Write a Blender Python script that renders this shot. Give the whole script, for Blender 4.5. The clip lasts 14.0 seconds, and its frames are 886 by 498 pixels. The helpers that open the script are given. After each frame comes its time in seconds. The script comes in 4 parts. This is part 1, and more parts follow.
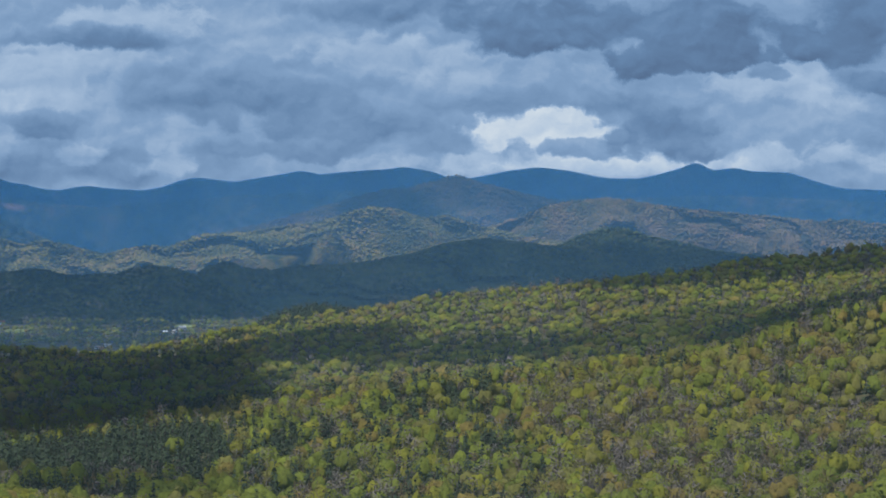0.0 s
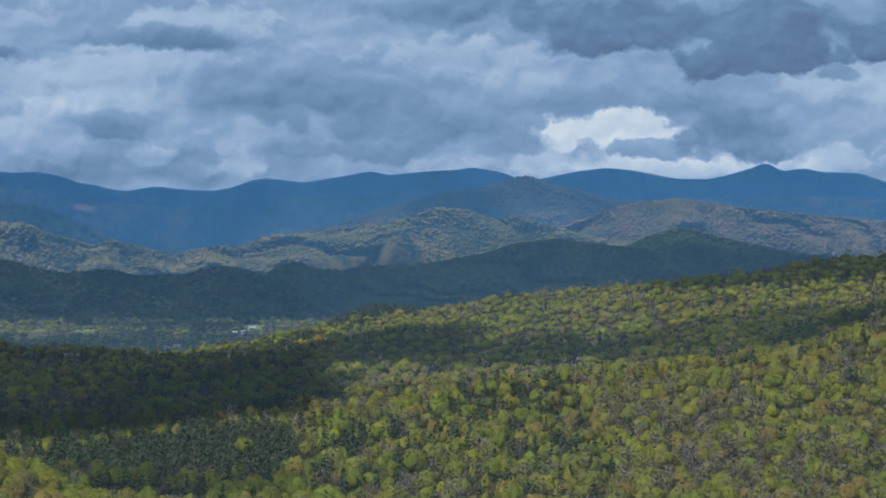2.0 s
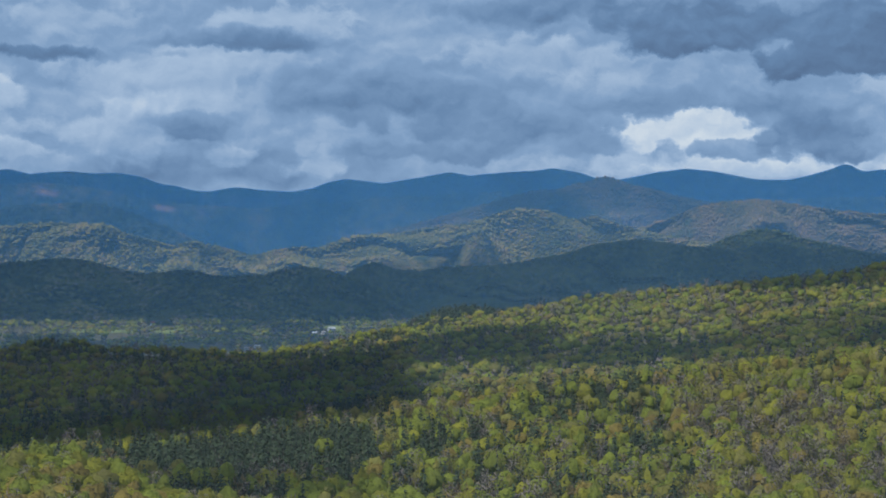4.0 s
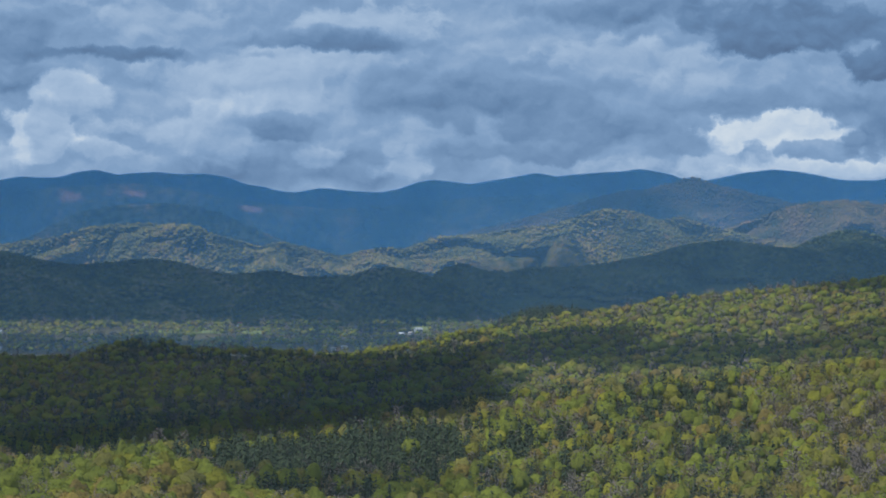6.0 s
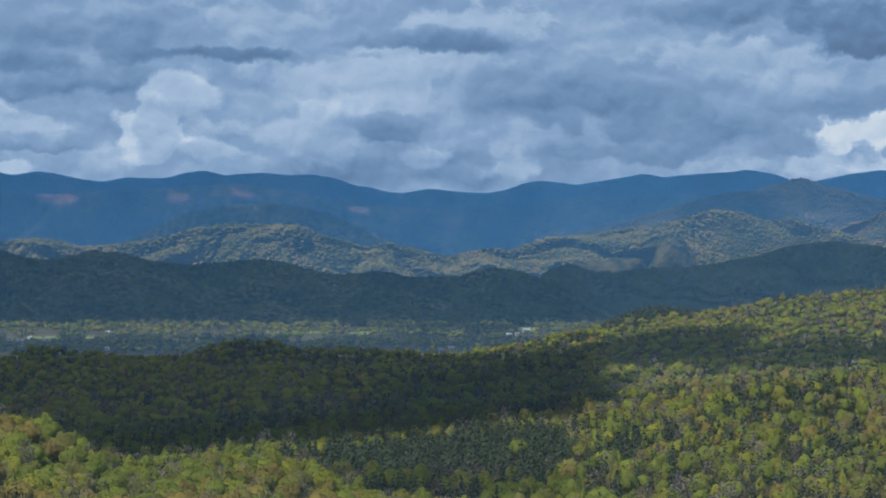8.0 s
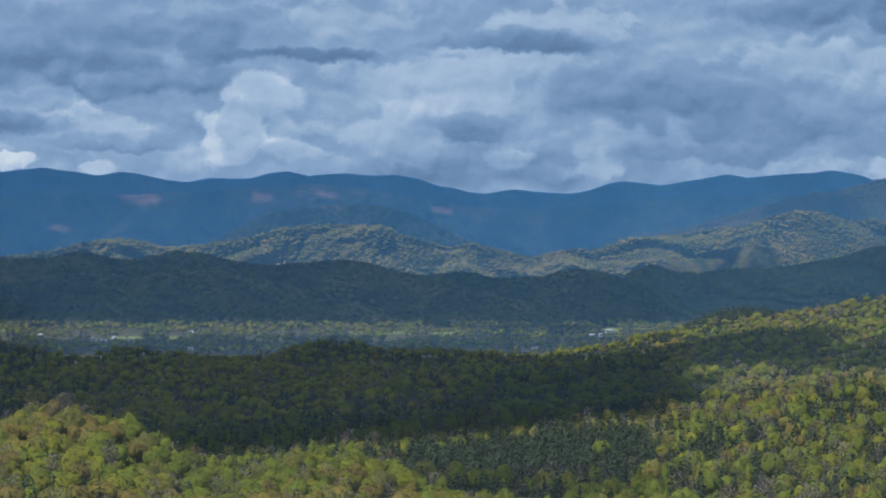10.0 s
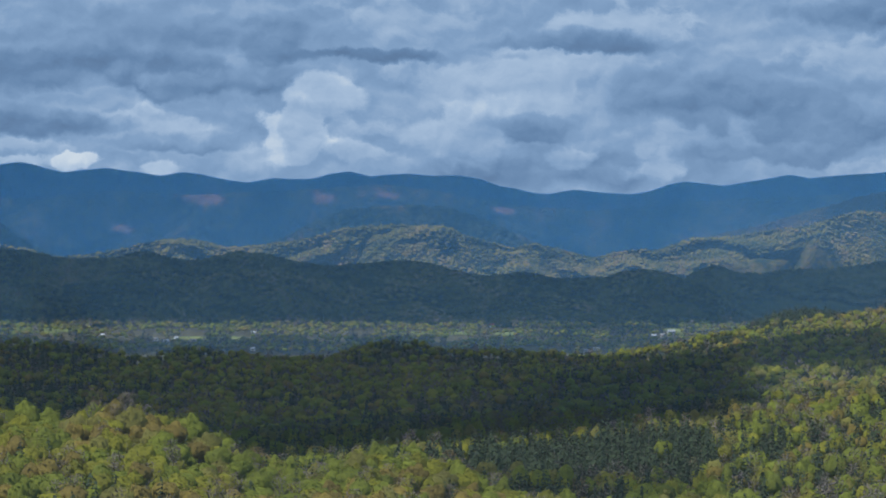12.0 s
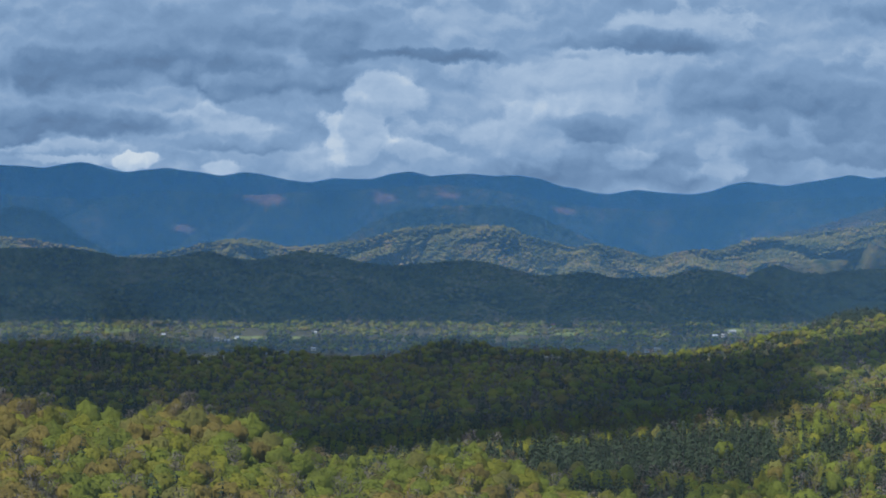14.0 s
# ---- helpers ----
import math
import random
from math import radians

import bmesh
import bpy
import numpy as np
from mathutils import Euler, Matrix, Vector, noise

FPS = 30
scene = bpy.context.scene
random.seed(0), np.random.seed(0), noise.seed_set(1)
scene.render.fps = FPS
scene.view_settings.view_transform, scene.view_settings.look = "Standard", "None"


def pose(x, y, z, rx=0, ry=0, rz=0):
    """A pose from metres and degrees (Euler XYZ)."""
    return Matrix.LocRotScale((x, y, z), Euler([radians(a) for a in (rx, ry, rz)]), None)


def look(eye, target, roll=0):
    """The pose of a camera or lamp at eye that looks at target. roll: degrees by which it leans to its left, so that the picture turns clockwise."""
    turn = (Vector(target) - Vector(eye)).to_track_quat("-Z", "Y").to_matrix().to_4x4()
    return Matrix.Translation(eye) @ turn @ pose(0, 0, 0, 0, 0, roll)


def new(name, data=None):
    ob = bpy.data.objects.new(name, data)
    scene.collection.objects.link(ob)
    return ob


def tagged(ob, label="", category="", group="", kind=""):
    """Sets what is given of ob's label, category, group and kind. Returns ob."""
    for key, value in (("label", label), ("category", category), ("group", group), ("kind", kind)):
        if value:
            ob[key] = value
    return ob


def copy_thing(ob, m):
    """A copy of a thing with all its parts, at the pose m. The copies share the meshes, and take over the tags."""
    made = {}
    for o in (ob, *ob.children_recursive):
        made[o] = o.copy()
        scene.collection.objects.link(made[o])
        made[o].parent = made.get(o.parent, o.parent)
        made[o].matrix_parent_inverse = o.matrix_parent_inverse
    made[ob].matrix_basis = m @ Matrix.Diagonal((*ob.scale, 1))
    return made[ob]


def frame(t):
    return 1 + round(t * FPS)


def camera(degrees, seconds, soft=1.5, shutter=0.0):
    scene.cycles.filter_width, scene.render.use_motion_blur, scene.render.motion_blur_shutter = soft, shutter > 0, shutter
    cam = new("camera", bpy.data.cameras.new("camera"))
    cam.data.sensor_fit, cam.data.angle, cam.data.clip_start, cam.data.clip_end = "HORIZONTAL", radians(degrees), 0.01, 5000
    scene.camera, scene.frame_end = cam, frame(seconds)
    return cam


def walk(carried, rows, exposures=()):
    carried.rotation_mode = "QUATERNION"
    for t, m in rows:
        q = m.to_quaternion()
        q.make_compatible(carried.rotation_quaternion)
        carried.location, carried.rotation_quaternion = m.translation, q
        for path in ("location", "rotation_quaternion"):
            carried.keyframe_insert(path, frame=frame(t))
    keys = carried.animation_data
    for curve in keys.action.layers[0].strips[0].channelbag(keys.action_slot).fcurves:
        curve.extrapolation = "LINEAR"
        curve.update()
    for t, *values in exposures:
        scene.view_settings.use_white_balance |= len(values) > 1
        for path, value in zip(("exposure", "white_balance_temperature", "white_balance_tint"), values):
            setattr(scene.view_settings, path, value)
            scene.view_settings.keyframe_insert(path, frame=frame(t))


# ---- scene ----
from itertools import combinations

cam = camera(12.0, 14.0, soft=1.7)
# seconds, turn to the left, tilt up, lean to the right, in degrees
ROWS = [
    (0.0, 0.000, -0.315, -0.000),
    (0.5, 0.220, -0.313, -0.000),
    (1.0, 0.448, -0.311, -0.001),
    (1.5, 0.689, -0.309, -0.002),
    (2.0, 0.940, -0.307, -0.003),
    (2.5, 1.202, -0.304, -0.004),
    (3.0, 1.475, -0.302, -0.006),
    (5.5, 2.891, -0.289, -0.019),
    (6.0, 3.206, -0.287, -0.022),
    (6.5, 3.553, -0.284, -0.026),
    (7.0, 3.922, -0.282, -0.030),
    (7.5, 4.299, -0.280, -0.034),
    (8.0, 4.665, -0.278, -0.039),
    (8.5, 5.001, -0.276, -0.044),
    (9.0, 5.299, -0.274, -0.049),
    (11.5, 6.426, -0.268, -0.079),
    (12.0, 6.638, -0.267, -0.086),
    (12.5, 6.848, -0.267, -0.093),
    (13.0, 7.050, -0.267, -0.100),
    (13.5, 7.259, -0.267, -0.108),
    (14.0, 7.464, -0.268, -0.116),
]
walk(cam, [(t, pose(0, 0, 0, 90 + tilt, lean, turn)) for t, turn, tilt, lean in ROWS])

# ---- light: broken cloud with the sun high on the left ----
SUN_AZ, SUN_EL = -138.0, 60.0


def way(az, el):
    a, e = radians(az), radians(el)
    return Vector((math.sin(a) * math.cos(e), math.cos(a) * math.cos(e), math.sin(e)))


SUN_WAY = way(SUN_AZ, SUN_EL)
sun = new("sun", bpy.data.lights.new("sun", "SUN"))
sun.data.energy, sun.data.angle, sun.data.color = 4.7, radians(2.0), (1.0, 0.95, 0.86)
sun.matrix_world = look(SUN_WAY * 100, (0, 0, 0))

world = bpy.data.worlds.new("sky")
scene.world = world
world.use_nodes = True
wt = world.node_tree
wt.nodes.clear()


def node(tree, kind, **given):
    n = tree.nodes.new(kind)
    for key, value in given.items():
        if key == "op":
            n.operation = value
        elif key == "data":
            n.data_type = value
        elif key == "interp":
            n.interpolation_type = value
    return n


def feed(tree, socket, value):
    if hasattr(value, "is_output"):
        tree.links.new(value, socket)
    else:
        socket.default_value = value


def fmath(tree, op, a, b=0.0, c=0.0):
    n = node(tree, "ShaderNodeMath", op=op)
    for s, v in zip(n.inputs, (a, b, c)):
        feed(tree, s, v)
    return n.outputs[0]


def vmath(tree, op, a, b=None, c=None):
    n = node(tree, "ShaderNodeVectorMath", op=op)
    for s, v in zip(n.inputs, (a, b, c)):
        if v is not None:
            feed(tree, s, v)
    return n.outputs["Value"] if op == "LENGTH" else n.outputs["Vector"]


def noise_node(tree, vector, scale, detail=4.0, rough=0.55, colour=False):
    n = node(tree, "ShaderNodeTexNoise")
    feed(tree, n.inputs["Vector"], vector)
    n.inputs["Scale"].default_value, n.inputs["Detail"].default_value, n.inputs["Roughness"].default_value = scale, detail, rough
    return n.outputs["Color" if colour else "Fac"]


def ramp(tree, fac, stops):
    n = node(tree, "ShaderNodeValToRGB")
    el = n.color_ramp.elements
    while len(el) < len(stops):
        el.new(0.5)
    for e, (at, c) in zip(el, stops):
        e.position, e.color = at, (*c, 1)
    feed(tree, n.inputs[0], fac)
    return n.outputs[0]


def mix_rgb(tree, fac, a, b):
    n = node(tree, "ShaderNodeMix", data="RGBA")
    feed(tree, n.inputs["Factor"], fac)
    feed(tree, n.inputs[6], a if hasattr(a, "is_output") else (*a, 1))
    feed(tree, n.inputs[7], b if hasattr(b, "is_output") else (*b, 1))
    return n.outputs[2]


def cells(tree, vector, scale):
    """Rounded heads of cloud: high in the middle of each cell."""
    n = node(tree, "ShaderNodeTexVoronoi")
    n.feature = "SMOOTH_F1"
    feed(tree, n.inputs["Vector"], vector)
    n.inputs["Scale"].default_value, n.inputs["Smoothness"].default_value = scale, 0.35
    return fmath(tree, "SUBTRACT", 1.0, n.outputs["Distance"])


def heads(tree, q):
    """Height of the billows: large heads, smaller ones on them, and a frayed skin."""
    h = fmath(tree, "MULTIPLY_ADD", cells(tree, q, 1.15), 0.50, fmath(tree, "MULTIPLY", cells(tree, q, 2.9), 0.30))
    return fmath(tree, "MULTIPLY_ADD", noise_node(tree, q, 2.6, 7.0, 0.58), 0.55, h)


def cloudy_sky():
    """Layered cumulus over the whole dome: billowing heads, and the larger masses and gaps over the mountains."""
    t = wt
    co = node(t, "ShaderNodeTexCoord").outputs["Generated"]
    sep = node(t, "ShaderNodeSeparateXYZ")
    feed(t, sep.inputs[0], co)
    x, y, z = sep.outputs
    az = fmath(t, "MULTIPLY", fmath(t, "ARCTAN2", x, y), 57.2958)
    el = fmath(t, "MULTIPLY", fmath(t, "ARCSINE", z), 57.2958)
    comb = node(t, "ShaderNodeCombineXYZ")
    feed(t, comb.inputs[0], az)
    feed(t, comb.inputs[1], el)
    p = comb.outputs[0]
    w1 = vmath(t, "SUBTRACT", noise_node(t, p, 0.8, 3.0, 0.5, True), (0.5, 0.5, 0.5))
    w2 = vmath(t, "SUBTRACT", noise_node(t, p, 3.6, 5.0, 0.6, True), (0.5, 0.5, 0.5))
    q = vmath(t, "MULTIPLY_ADD", w1, (0.55, 0.30, 0.0), p)
    q = vmath(t, "MULTIPLY_ADD", w2, (0.30, 0.24, 0.0), q)
    billow = heads(t, vmath(t, "MULTIPLY", q, (0.75, 1.1, 1.0)))
    sunward = heads(t, vmath(t, "MULTIPLY", vmath(t, "ADD", q, (-0.05, 0.10, 0.0)), (0.75, 1.1, 1.0)))
    lit = fmath(t, "SUBTRACT", billow, sunward)
    broad = noise_node(t, vmath(t, "MULTIPLY", q, (0.5, 1.0, 1.0)), 0.9, 4.0, 0.5)
    skin = fmath(t, "MULTIPLY_ADD", lit, 0.62, fmath(t, "MULTIPLY_ADD", broad, 0.5, -0.265))
    total = fmath(t, "ADD", skin, 0.52)
    ragged = fmath(t, "MULTIPLY_ADD", billow, -2.1, 1.52)
    # masses of cloud one in front of another, each with a lit upper rim and a grey belly
    part_q = node(t, "ShaderNodeSeparateXYZ")
    feed(t, part_q.inputs[0], q)
    qx, qy = part_q.outputs[0], part_q.outputs[1]
    for a, e, ra, re_, value, soft in MASSES:
        dx = fmath(t, "MULTIPLY_ADD", qx, 1 / ra, -a / ra)
        dy = fmath(t, "MULTIPLY_ADD", qy, 1 / re_, -e / re_)
        far_out = fmath(t, "SQRT", fmath(t, "MULTIPLY_ADD", dx, dx, fmath(t, "MULTIPLY", dy, dy)))
        m = node(t, "ShaderNodeMapRange", interp="SMOOTHSTEP")
        feed(t, m.inputs[0], fmath(t, "ADD", far_out, ragged))
        m.inputs[1].default_value, m.inputs[2].default_value = 1.03 + soft * 0.55, 0.97 - soft * 0.55
        m.inputs[4].default_value = 0.86
        shade = fmath(t, "MULTIPLY_ADD", dy, 0.09, fmath(t, "ADD", skin, 0.5 + value))
        total = fmath(t, "MULTIPLY_ADD", m.outputs[0], fmath(t, "SUBTRACT", shade, total), total)
    cloud = ramp(t, total, SKY_STOPS)
    air = node(t, "ShaderNodeTexSky")
    air.sky_type, air.sun_disc = "NISHITA", False
    air.sun_elevation, air.sun_rotation = radians(SUN_EL), radians(SUN_AZ)
    clear = vmath(t, "SCALE", air.outputs[0])
    clear.node.inputs["Scale"].default_value = 0.1
    gap = node(t, "ShaderNodeMapRange")
    feed(t, gap.inputs[0], broad)
    gap.inputs[1].default_value, gap.inputs[2].default_value = 0.16, 0.24
    colour = mix_rgb(t, gap.outputs[0], clear, cloud)
    bg = node(t, "ShaderNodeBackground")
    feed(t, bg.inputs[0], colour)
    bg.inputs[1].default_value = 1.0
    out = node(t, "ShaderNodeOutputWorld")
    t.links.new(bg.outputs[0], out.inputs[0])


SKY_STOPS = [(0.0, (0.085, 0.145, 0.26)), (0.25, (0.134, 0.238, 0.41)), (0.5, (0.22, 0.35, 0.55)), (0.75, (0.38, 0.51, 0.69)), (1.0, (0.66, 0.74, 0.81))]
MASSES = []


def mass(*numbers):
    MASSES.append(numbers)


# bright gaps and grey bellies of the cloud deck: bearing, elevation, half width, half height, brightness, softness of the edge
mass(1.65, 0.83, 3.21, 0.26, 0.22, 0.5)
mass(5.25, 0.88, 1.45, 0.23, 0.26, 0.4)
mass(-2.79, 1.34, 1.30, 0.31, 0.12, 0.6)
mass(-5.54, 1.99, 0.99, 0.65, 0.24, 0.4)
mass(-4.09, 2.75, 1.22, 0.32, 0.20, 0.4)
mass(-0.72, 2.26, 1.68, 0.32, 0.18, 0.5)
mass(1.12, 2.29, 1.15, 0.31, 0.16, 0.5)
mass(-4.60, 0.85, 2.60, 0.26, -0.16, 0.8)
mass(4.41, 1.99, 1.15, 0.46, 0.20, 0.4)
mass(-3.70, 0.88, 0.34, 0.24, 0.16, 0.4)
mass(-5.92, 2.09, 1.68, 0.32, 0.16, 0.5)
mass(-6.91, 1.29, 0.92, 0.27, 0.16, 0.4)
mass(-5.92, 1.56, 0.61, 0.32, 0.16, 0.4)
mass(-4.00, 2.78, 1.07, 0.29, 0.18, 0.4)
mass(-4.92, 0.98, 0.46, 0.17, 0.14, 0.4)
mass(-6.96, 2.80, 1.15, 0.34, 0.14, 0.5)
mass(-10.94, 1.39, 0.99, 0.24, 0.18, 0.4)
mass(-12.62, 1.10, 0.92, 0.20, 0.22, 0.4)
mass(-12.55, 0.93, 1.15, 0.09, 0.24, 0.4)
mass(-9.64, 1.00, 1.15, 0.19, 0.12, 0.5)
mass(-6.19, 1.27, 1.15, 0.31, 0.14, 0.5)
mass(-7.65, 1.03, 0.77, 0.14, 0.18, 0.4)
mass(-5.35, 2.23, 1.68, 0.34, 0.14, 0.5)
mass(-3.02, 1.84, 2.07, 0.37, -0.16, 0.5)
mass(-4.85, 2.59, 1.53, 0.14, -0.10, 0.5)
mass(-1.10, 1.32, 1.65, 0.37, -0.17, 0.3)
mass(1.12, 1.67, 1.61, 0.20, -0.10, 0.5)
mass(-5.38, 1.29, 0.54, 0.14, -0.12, 0.4)
mass(-2.09, 1.04, 1.53, 0.14, -0.16, 0.4)
mass(-7.75, 2.34, 2.30, 0.10, -0.22, 0.5)
mass(-4.92, 2.54, 1.84, 0.13, -0.18, 0.5)
mass(-9.05, 2.55, 0.54, 0.31, -0.20, 0.5)
mass(-11.63, 2.19, 2.53, 0.32, -0.28, 0.5)
mass(-12.62, 1.42, 1.68, 0.24, -0.22, 0.4)
mass(-13.16, 1.23, 0.61, 0.14, -0.24, 0.4)
mass(-9.79, 2.65, 1.22, 0.34, -0.12, 0.6)
mass(-9.48, 1.96, 0.99, 0.20, -0.14, 0.5)
mass(-10.10, 1.16, 0.92, 0.12, -0.10, 0.5)
mass(-7.65, 2.36, 1.45, 0.08, -0.26, 0.5)
mass(-4.36, 2.51, 1.22, 0.11, -0.22, 0.5)
mass(-5.43, 1.42, 0.69, 0.14, -0.10, 0.5)
mass(1.35, 1.24, 1.19, 0.37, 0.46, 0.2)
mass(1.96, 0.83, 1.99, 0.14, 0.34, 0.3)
mass(3.49, 1.05, 0.61, 0.15, -0.10, 0.3)
mass(-8.73, 1.27, 0.47, 0.35, 0.38, 0.3)
mass(-8.21, 1.77, 0.47, 0.29, 0.28, 0.4)
mass(-11.63, 0.91, 0.40, 0.11, 0.40, 0.2)
mass(-10.44, 0.83, 0.31, 0.10, 0.30, 0.3)
mass(-8.57, 1.29, 0.26, 0.38, 0.18, 0.4)
mass(1.73, 1.05, 0.65, 0.15, -0.10, 0.3)
mass(3.15, 1.25, 0.92, 0.31, -0.20, 0.2)
mass(-0.11, 1.11, 0.69, 0.21, -0.10, 0.3)
mass(-1.10, 2.95, 1.61, 0.26, -0.22, 0.4)
mass(2.80, 2.75, 2.98, 0.51, -0.36, 0.3)
mass(3.11, 2.33, 1.68, 0.32, -0.38, 0.2)
mass(1.35, 2.72, 1.38, 0.28, -0.26, 0.4)
mass(5.79, 2.64, 0.77, 0.51, -0.30, 0.3)
mass(5.82, 1.99, 0.47, 0.21, -0.22, 0.3)
mass(4.37, 2.05, 0.27, 0.14, -0.14, 0.3)
cloudy_sky()


# ---- materials ----
def shader(name):
    m = bpy.data.materials.new(name)
    m.use_nodes = True
    t = m.node_tree
    b = next(n for n in t.nodes if n.type == "BSDF_PRINCIPLED")
    b.inputs["Specular IOR Level"].default_value = 0.15
    return m, t, b


def foliage(name, colour, spread=0.27, rough=0.8, glow=0.42):
    """Leaf clumps: every clump a little lighter, darker or yellower, speckled for lit leaves and dark gaps, with light
    shining through.
    """
    m, t, b = shader(name)
    geo = node(t, "ShaderNodeNewGeometry")
    obj = node(t, "ShaderNodeObjectInfo")
    tone = node(t, "ShaderNodeAttribute")
    tone.attribute_name = "tone"
    each = fmath(t, "FRACT", fmath(t, "ADD", tone.outputs["Fac"], obj.outputs["Random"]))
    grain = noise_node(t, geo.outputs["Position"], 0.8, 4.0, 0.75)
    # the fine speckle paints lit leaves and dark gaps into the colour
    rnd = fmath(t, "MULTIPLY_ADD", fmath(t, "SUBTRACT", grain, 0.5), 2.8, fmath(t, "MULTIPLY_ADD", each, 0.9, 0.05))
    bump = node(t, "ShaderNodeBump")
    bump.inputs["Distance"].default_value, bump.inputs["Strength"].default_value = 1.0, 0.5
    feed(t, bump.inputs["Height"], grain)
    feed(t, b.inputs["Normal"], bump.outputs[0])
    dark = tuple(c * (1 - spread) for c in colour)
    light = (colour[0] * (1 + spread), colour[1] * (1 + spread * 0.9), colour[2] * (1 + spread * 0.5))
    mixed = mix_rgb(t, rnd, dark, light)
    patch = noise_node(t, geo.outputs["Position"], 0.11, 3.0)
    mixed = mix_rgb(t, fmath(t, "MULTIPLY_ADD", patch, 1.6, -0.6), mixed, (colour[0] * 0.68, colour[1] * 0.64, colour[2] * 1.1))
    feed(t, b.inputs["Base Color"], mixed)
    b.inputs["Roughness"].default_value = rough
    tr = node(t, "ShaderNodeBsdfTranslucent")
    feed(t, tr.inputs[0], mixed)
    mx = node(t, "ShaderNodeMixShader")
    mx.inputs[0].default_value = glow
    t.links.new(b.outputs[0], mx.inputs[1])
    t.links.new(tr.outputs[0], mx.inputs[2])
    out = next(n for n in t.nodes if n.type == "OUTPUT_MATERIAL")
    t.links.new(mx.outputs[0], out.inputs[0])
    return m


def wooded(name, tones, crown, relief, patch=0.012, stops=(0.32, 0.46, 0.58, 0.72), cleared=None):
    """A wooded slope seen from afar: crowns as cells with rounded tops, in drifts of different growth."""
    m, t, b = shader(name)
    pos = node(t, "ShaderNodeNewGeometry").outputs["Position"]
    jitter = vmath(t, "SUBTRACT", noise_node(t, pos, 0.35 / crown, 3.0, 0.6, True), (0.5, 0.5, 0.5))
    q = vmath(t, "MULTIPLY_ADD", jitter, (crown * 2.2, crown * 2.2, crown * 2.2), pos)
    cell = node(t, "ShaderNodeTexVoronoi")
    feed(t, cell.inputs["Vector"], q)
    cell.inputs["Scale"].default_value = 1 / crown
    sep = node(t, "ShaderNodeSeparateColor")
    feed(t, sep.inputs[0], cell.outputs["Color"])
    drift = noise_node(t, pos, patch, 6.0, 0.62)
    grain = noise_node(t, pos, 0.9 / crown, 5.0, 0.7)
    fac = fmath(t, "MULTIPLY_ADD", fmath(t, "SUBTRACT", sep.outputs[0], 0.5), 0.20, drift)
    fac = fmath(t, "MULTIPLY_ADD", fmath(t, "SUBTRACT", grain, 0.5), 0.35, fac)
    colour = ramp(t, fac, list(zip(stops, tones)))
    if cleared:
        cut = node(t, "ShaderNodeAttribute")
        cut.attribute_name = "bare"
        colour = mix_rgb(t, cut.outputs["Fac"], colour, cleared)
    gap = node(t, "ShaderNodeMapRange")
    feed(t, gap.inputs[0], cell.outputs["Distance"])
    gap.inputs[1].default_value, gap.inputs[2].default_value = 0.25, 0.8
    gap.inputs[3].default_value, gap.inputs[4].default_value = 1.0, 0.0
    bump = node(t, "ShaderNodeBump")
    bump.inputs["Distance"].default_value = relief
    bump.inputs["Strength"].default_value = 1.0
    feed(t, bump.inputs["Height"], fmath(t, "MULTIPLY_ADD", grain, 1.2, fmath(t, "MULTIPLY", gap.outputs[0], 0.45)))
    feed(t, b.inputs["Normal"], bump.outputs[0])
    feed(t, b.inputs["Base Color"], colour)
    b.inputs["Roughness"].default_value = 0.95
    b.inputs["Specular IOR Level"].default_value = 0.0
    return m


def canopy(name, tones, patch):
    """Far crowns: each tree its own tint, in drifts of different growth."""
    m, t, b = shader(name)
    geo = node(t, "ShaderNodeNewGeometry")
    drift = noise_node(t, geo.outputs["Position"], patch, 5.0, 0.6)
    fac = fmath(t, "MULTIPLY_ADD", fmath(t, "SUBTRACT", geo.outputs["Random Per Island"], 0.5), 0.19, drift)
    grain = noise_node(t, geo.outputs["Position"], 1.1, 3.0, 0.65)
    fac = fmath(t, "MULTIPLY_ADD", fmath(t, "SUBTRACT", grain, 0.5), 0.1, fac)
    feed(t, b.inputs["Base Color"], ramp(t, fac, list(zip((0.30, 0.45, 0.56, 0.70), tones))))
    bump = node(t, "ShaderNodeBump")
    bump.inputs["Distance"].default_value = 0.6
    feed(t, bump.inputs["Height"], grain)
    feed(t, b.inputs["Normal"], bump.outputs[0])
    b.inputs["Roughness"].default_value = 0.95
    b.inputs["Specular IOR Level"].default_value = 0.0
    return m


def plain(name, colour, other, scale, rough=0.8, bump=0.02):
    m, t, b = shader(name)
    pos = node(t, "ShaderNodeTexCoord").outputs["Object"]
    n1 = noise_node(t, pos, scale, 5.0, 0.6)
    n2 = noise_node(t, pos, scale * 9, 3.0, 0.6)
    fac = fmath(t, "MULTIPLY_ADD", n2, 0.35, fmath(t, "MULTIPLY", n1, 0.65))
    feed(t, b.inputs["Base Color"], ramp(t, fac, [(0.35, colour), (0.65, other)]))
    b.inputs["Roughness"].default_value = rough
    bp = node(t, "ShaderNodeBump")
    bp.inputs["Distance"].default_value = bump
    feed(t, bp.inputs["Height"], n2)
    feed(t, b.inputs["Normal"], bp.outputs[0])
    return m


